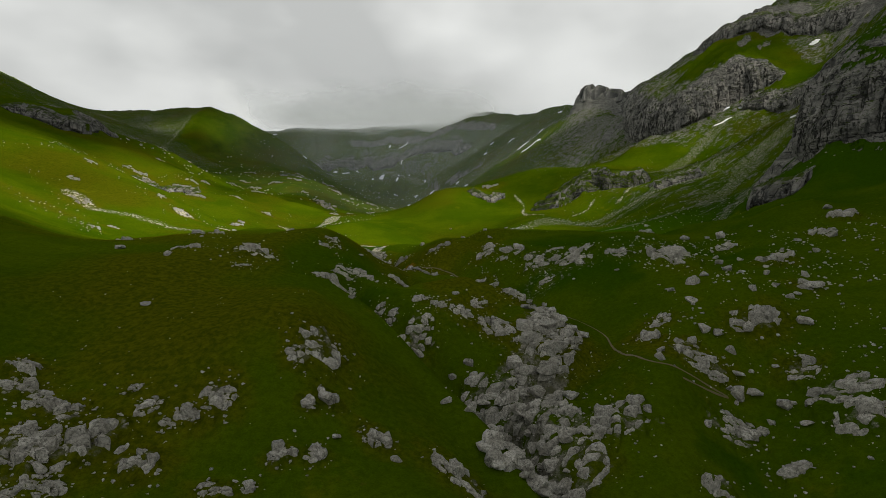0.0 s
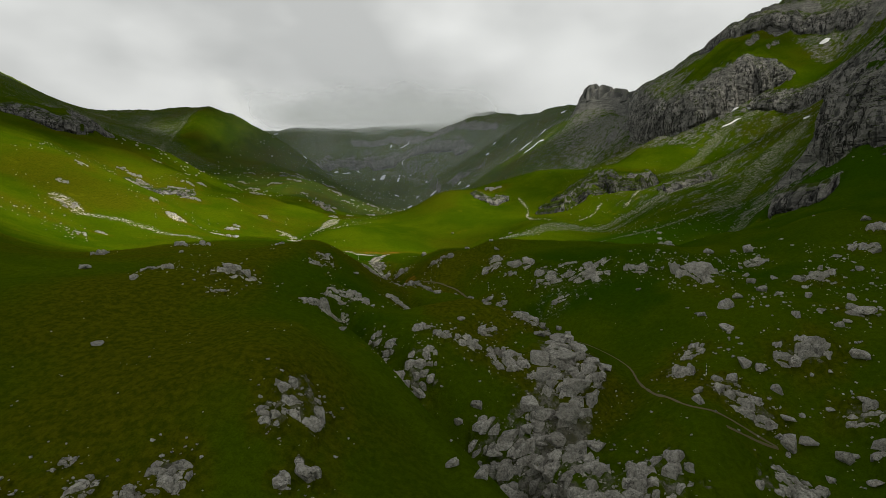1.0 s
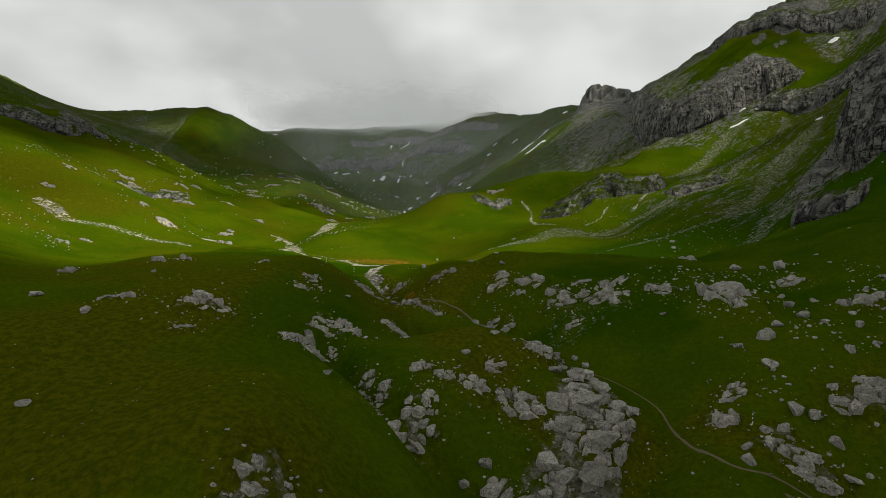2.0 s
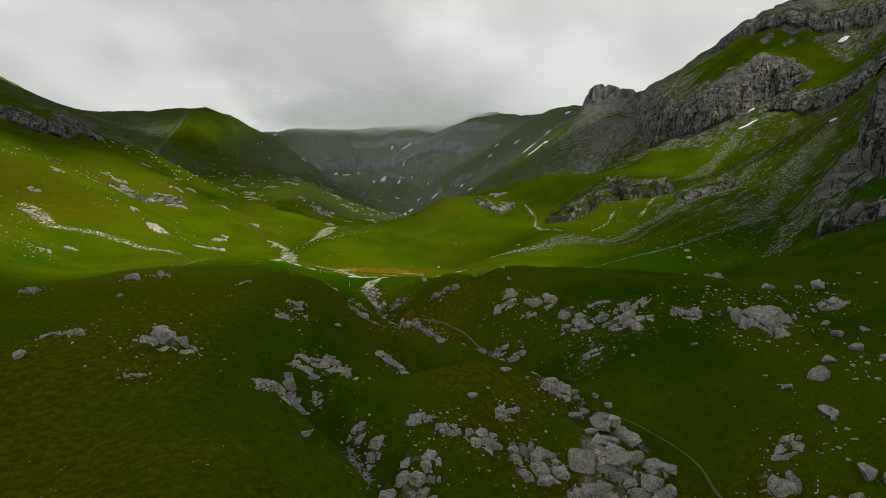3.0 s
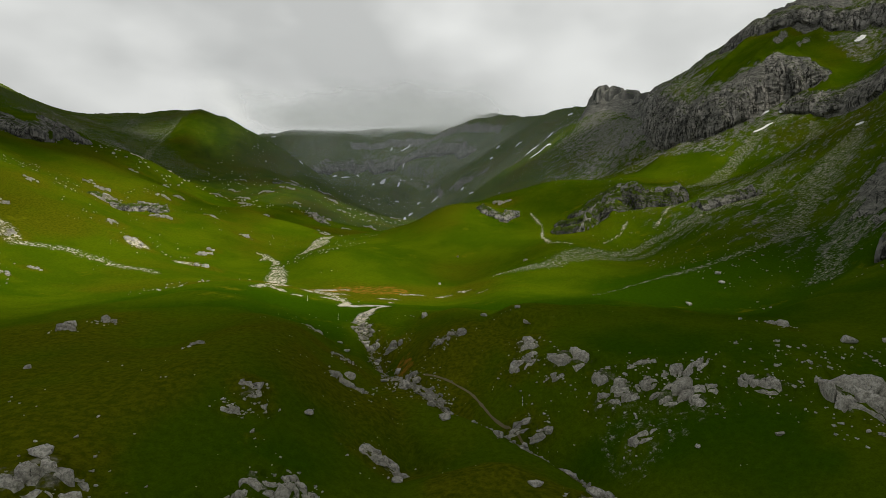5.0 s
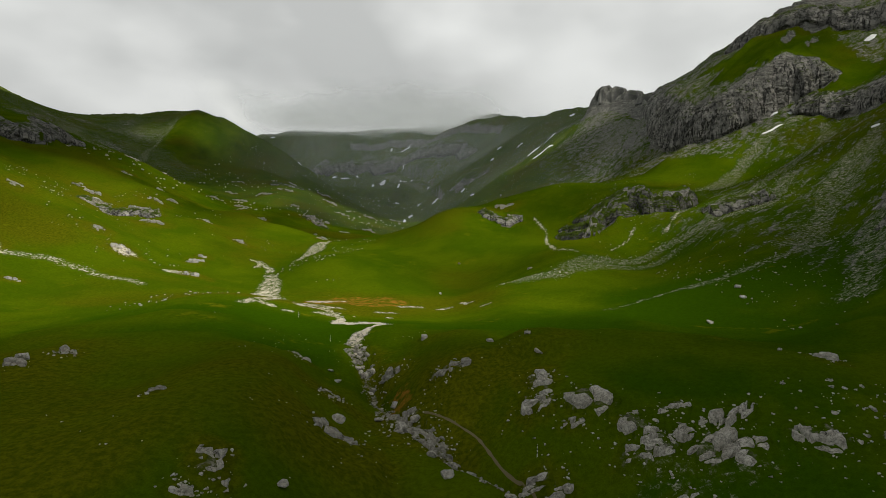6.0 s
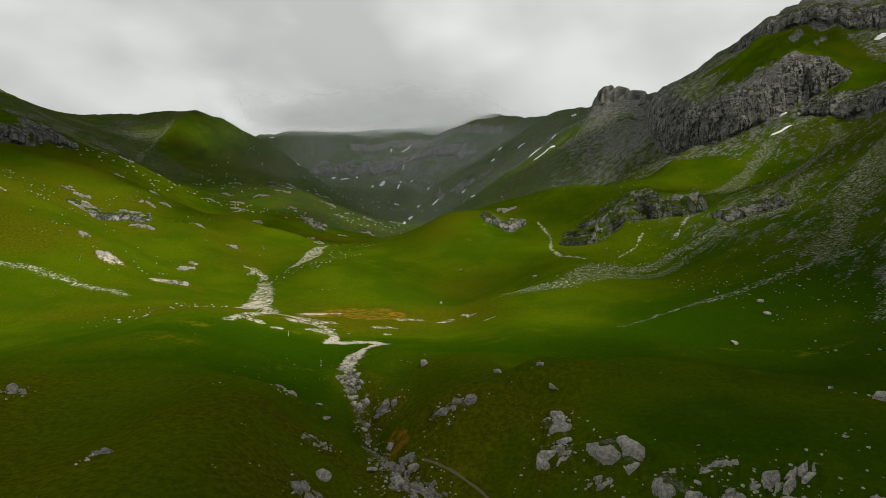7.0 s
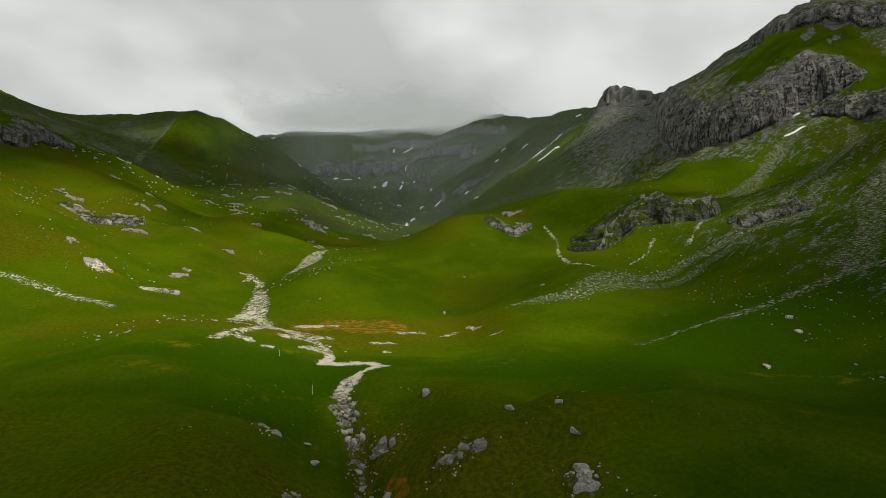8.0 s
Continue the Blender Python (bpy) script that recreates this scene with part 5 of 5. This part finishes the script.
TALUS_LINE = ((29, 384), (50, 371), (90, 423), (130, 446), (158, 441), (187, 437), (215, 470), (240, 505))
fall = []
for (ax, ay), (bx, by) in zip(TALUS_LINE, TALUS_LINE[1:]):
    for i in range(150):
        f = rnd.random()
        fall.append((ax + f * (bx - ax) + rnd.gauss(0, 5), ay + f * (by - ay) + rnd.gauss(0, 5), rnd.choice((0.3, 0.4, 0.6, 0.9))))
stones("talus_stones", "pale talus stones in a streak below the cliffs", fall)
stones("hillside_stones", "pale stones dotted over the sunlit hillside", strewn(650, -330, -60, 290, 640, (0.4, 0.5, 0.7, 1.0, 1.4), 30, 0.3), shaded_stone)
stones("cirque_stones", "boulders scattered below the head of the valley", strewn(500, -420, 120, 700, 1500, (1.5, 2.0, 3.0, 4.5), 120, 0.1))


def crag_mesh(seed):
    """A large weathered crag with many facets, about one metre wide."""
    r = random.Random(seed)
    bm = bmesh.new()
    bmesh.ops.create_icosphere(bm, subdivisions=5, radius=0.5)
    for v in bm.verts:
        p = v.co * 2.2 + Vector((seed * 3.3, 0, 0))
        v.co = Vector([math.copysign(abs(2 * c) ** 0.75 / 2, c) for c in v.co])
        rough = noise.fractal(p * 2.0, 0.8, 2.2, 5) * 0.09 - abs(noise.noise(Vector((p.x * 2.6, p.y * 2.6, p.z * 0.8)))) * 0.16
        v.co *= 1 + rough
    return finish("crag", bm, cliff_rock)


def rock_tower():
    base = new("rock_tower")
    base.location = (312, 1160, 262)
    for i, (dx, dy, dz, w, d, h, turn) in enumerate(((-21, 24, 2, 40, 38, 84, 10), (-2, 15, 0, 48, 36, 82, -15), (20, -2, -2, 52, 36, 66, -30), (38, -34, -6, 46, 34, 46, -50))):
        ob = new("crag", crag_mesh(300 + i))
        ob.parent = base
        ob.matrix_basis = pose(dx, dy, dz, 0, 0, turn) @ Matrix.Diagonal((w, d, h, 1))
    return tagged(base, "pale rock tower on the mountain crest", "rock tower")


rock_tower()


# ---- snow ----
def snow_patch(x, y, long, wide, turn):
    """A thin bank of old snow that lies on the slope."""
    n, rings = 22, 5
    c, sn = math.cos(radians(turn)), math.sin(radians(turn))
    bm = bmesh.new()
    mid = bm.verts.new((x, y, ground(x, y) + 0.9))
    last = None
    for k in range(1, rings + 1):
        ring = []
        for i in range(n):
            a = 6.2832 * i / n
            r = k / rings * (1 + 0.55 * noise.noise((x + 1.3 * math.cos(a), y + 1.3 * math.sin(a), 0.0)) + 0.45 * noise.noise((x + 3.1 * math.cos(a), y + 3.1 * math.sin(a), 4.0)))
            ex, ey = r * math.cos(a) * long / 2, r * math.sin(a) * wide / 2
            px, py = x + ex * c - ey * sn, y + ex * sn + ey * c
            ring.append(bm.verts.new((px, py, ground(px, py) + 0.9 * (1 - (k / rings) ** 3) + (0.25 if k < rings else -0.6))))
        for i in range(n):
            if last:
                bm.faces.new((last[i], ring[i], ring[(i + 1) % n], last[(i + 1) % n]))
            else:
                bm.faces.new((mid, ring[i], ring[(i + 1) % n]))
        last = ring
    for f in bm.faces:
        f.smooth = True
    ob = new("snow_patch", finish("snow_patch", bm, snow))
    return tagged(ob, "leftover patch of white summer snow on a dark slope", "snow", "snow patches")


for x, y, long, wide, turn in (
    (-349, 1918, 22, 10, 63), (-322, 1956, 32, 10, 43), (-283, 1950, 40, 9, -75), (-191, 1832, 74, 13, 83), (-199, 1677, 50, 8, 91), (-118, 1850, 110, 10, 78), (-130, 1690, 100, 9, 85), (-139, 1870, 60, 9, -82), (-194, 2161, 38, 10, 89), (-145, 2168, 59, 9, 58), (-138, 2012, 40, 8, 82), (-47, 1690, 130, 10, 86), (-61, 1381, 54, 9, 83),
    (-26, 1391, 57, 8, 74), (-77, 1130, 90, 10, 92), (-70, 1218, 60, 9, 85), (-119, 1480, 26, 7, 73), (123, 1483, 12, 14, -3), (162, 1407, 18, 8, 22), (165, 1228, 30, 8, 20), (201, 1247, 38, 7, 47), (166, 1154, 30, 6, 11), (186, 1155, 10, 6, -26), (102, 1419, 9, 8, 8), (46, 1174, 30, 5, -75), (34, 1360, 19, 8, 69), (-647, 2280, 21, 9, 36), (-310, 1328, 9, 6, -12), (277, 1395, 15, 12, -63), (296, 949, 14, 9, -90), (327, 684, 7, 5, -12), (349, 680, 26, 5, 6), (308, 652, 20, 3, 10), (293, 496, 6, 4, -60), (467, 747, 16, 10, 10),
):
    snow_patch(x, y, long, 0.7 * wide, turn)


# ---- cloud on the crest ----
def mist_material():
    k = Nodes("cloud_mist", 1.0)
    k.t.nodes.remove(k.b)
    sp = k.t.nodes.new("ShaderNodeSeparateXYZ")
    k.put(sp.inputs[0], k.co)
    n = k.math("MULTIPLY", k.math("SUBTRACT", k.noise(0.004, 6, 0.6), 0.5), 420.0)
    y = k.math("ADD", sp.outputs["Y"], n)
    dense = k.math("MULTIPLY", k.between(y, -330.0, 60.0), k.between(k.math("ADD", sp.outputs["Y"], k.math("MULTIPLY", n, 0.25)), 280.0, 70.0, 0.0, 0.97))
    ends = k.math("MULTIPLY", k.between(sp.outputs["X"], -620.0, -330.0), k.between(k.math("ADD", sp.outputs["X"], k.math("MULTIPLY", n, 0.5)), 430.0, 150.0))
    glow = k.t.nodes.new("ShaderNodeBsdfTranslucent")
    glow.inputs[0].default_value = (0.93, 0.95, 0.93, 1)
    clear = k.t.nodes.new("ShaderNodeBsdfTransparent")
    mixed = k.t.nodes.new("ShaderNodeMixShader")
    k.put(mixed.inputs[0], k.math("MULTIPLY", dense, ends))
    k.t.links.new(clear.outputs[0], mixed.inputs[1])
    k.t.links.new(glow.outputs[0], mixed.inputs[2])
    k.t.links.new(mixed.outputs[0], k.t.nodes["Material Output"].inputs[0])
    return k.m


def cloud_bank():
    """The low cloud that lies over the head of the valley and hides its crest."""
    gx, gy = np.meshgrid(np.arange(-640, 500, 24.0), np.arange(-480, 420, 24.0))
    gz = -0.15 * gy + 10 * waves(gx, gy, 130, 85) + 5 * waves(gx, gy, 50, 86)
    me = grid_mesh("cloud_bank", gx, gy, gz)
    me.materials.append(mist_material())
    ob = tagged(new("cloud_bank", me), "grey cloud drifting over the mountain crest", "cloud", kind="structure")
    ob.location = (-150, 2030, 424)
    return ob


cloud_bank()


def haze_sheet(x, y, z, half, tall, low, high, seed):
    """A pale see-through sheet standing in for haze across the valley, alpha varying upward."""
    k = Nodes("thin_haze", 1.0)
    k.b.inputs["Specular IOR Level"].default_value = 0.0
    k.colour((0.78, 0.84, 0.86))
    sp = k.t.nodes.new("ShaderNodeSeparateXYZ")
    k.put(sp.inputs[0], k.co)
    n = k.math("MULTIPLY", k.math("SUBTRACT", k.noise(0.005, 5, 0.6), 0.5), 0.6 * tall)
    rise = k.between(k.math("ADD", sp.outputs["Z"], n), -0.1 * tall, 0.8 * tall, low, high)
    ends = k.between(k.math("ABSOLUTE", sp.outputs["X"]), half, 0.55 * half)
    k.put(k.b.inputs["Alpha"], k.math("MULTIPLY", rise, k.math("MULTIPLY", ends, k.between(sp.outputs["Z"], 0.98 * tall, 0.68 * tall))))
    gx, gz = np.meshgrid(np.arange(-half, half + 1, 20.0), np.arange(-60, tall + 41, 20.0))
    me = grid_mesh("haze_sheet", gx, 50 * waves(gx, gz, 170, seed), gz)
    me.materials.append(k.m)
    ob = tagged(new("haze_sheet", me), "thin pale sheet standing in for haze across the valley", "mist", kind="structure")
    ob.location = (x, y, z)
    return ob


# haze sheets added to lighten the dark far slopes
haze_sheet(-60, 1640, 100, 430, 250, 0.04, 0.18, 88)
haze_sheet(-40, 1180, 50, 420, 300, 0.06, 0.05, 89)
haze_sheet(20, 860, 20, 420, 320, 0.035, 0.03, 90)


# ---- footpaths ----
earth = plain_material("trodden_earth", (0.13, 0.11, 0.055), 1.0)


def footpath(width, *points):
    """A trodden line laid over the turf."""
    bm = bmesh.new()
    legs = np.cumsum([0.0] + [math.dist(a, b) for a, b in zip(points, points[1:])])
    s = np.arange(0, legs[-1], 0.5)
    xs, ys = np.interp(s, legs, [p[0] for p in points]), np.interp(s, legs, [p[1] for p in points])
    ker = np.ones(11) / 11
    xs, ys = np.convolve(np.pad(xs, 5, "edge"), ker, "valid"), np.convolve(np.pad(ys, 5, "edge"), ker, "valid")
    tx, ty = np.gradient(xs), np.gradient(ys)
    last = None
    for x, y, a, b in zip(xs, ys, tx, ty):
        k = width * (0.5 + 0.3 * noise.noise((x * 0.6, y * 0.6, 3.0))) / math.hypot(a, b)
        pair = [bm.verts.new((x + o * b * k, y - o * a * k, ground(x + o * b * k, y - o * a * k) + 0.05)) for o in (-1, 0, 1)]
        if last:
            bm.faces.new((last[0], last[1], pair[1], pair[0]))
            bm.faces.new((last[1], last[2], pair[2], pair[1]))
        last = pair
    return tagged(new("footpath", finish("footpath", bm, earth)), "narrow trodden footpath of bare earth", "path", kind="structure")


footpath(0.42, (-7.7, 201.8), (-1.7, 196.2), (2.9, 190.9), (5.2, 184.6), (6.2, 181.1), (12.2, 172.6), (15.3, 152.6), (24.8, 151.2), (19.8, 150.9), (30.2, 144.3), (31.9, 139.2), (34.8, 136.1), (36.8, 132.3), (35.4, 115.7), (37.7, 106.4), (53.2, 106.2), (47.5, 105.0), (41.9, 104.0))


# ---- trail posts ----
post_paint = plain_material("post_paint", (0.75, 0.74, 0.70))
post_dark = plain_material("post_dark", (0.03, 0.03, 0.03))


def rod(radius, low, high):
    bm = bmesh.new()
    bmesh.ops.create_cone(bm, cap_ends=True, segments=10, radius1=radius, radius2=radius * 0.92, depth=high - low)
    bmesh.ops.translate(bm, verts=bm.verts, vec=(0, 0, (high + low) / 2))
    return bm


def part(name, bm, mat, parent, label=""):
    ob = new(name, finish(name, bm, mat))
    ob.parent = parent
    return tagged(ob, label)


def trail_post(x, y):
    base = new("trail_post")
    base.location = (x, y, ground(x, y))
    part("shaft", rod(0.06, -0.3, 2.0), post_paint, base)
    for low in (0.5, 1.1, 1.7):
        part("band", rod(0.068, low, low + 0.28), post_dark, base, "black painted band")
    return tagged(base, "tall white trail post with black bands", "trail post", "trail posts")


for x, y in ((45.8, 118), (-51.9, 282.6), (-35.3, 252), (12, 179.8)):
    trail_post(x, y)
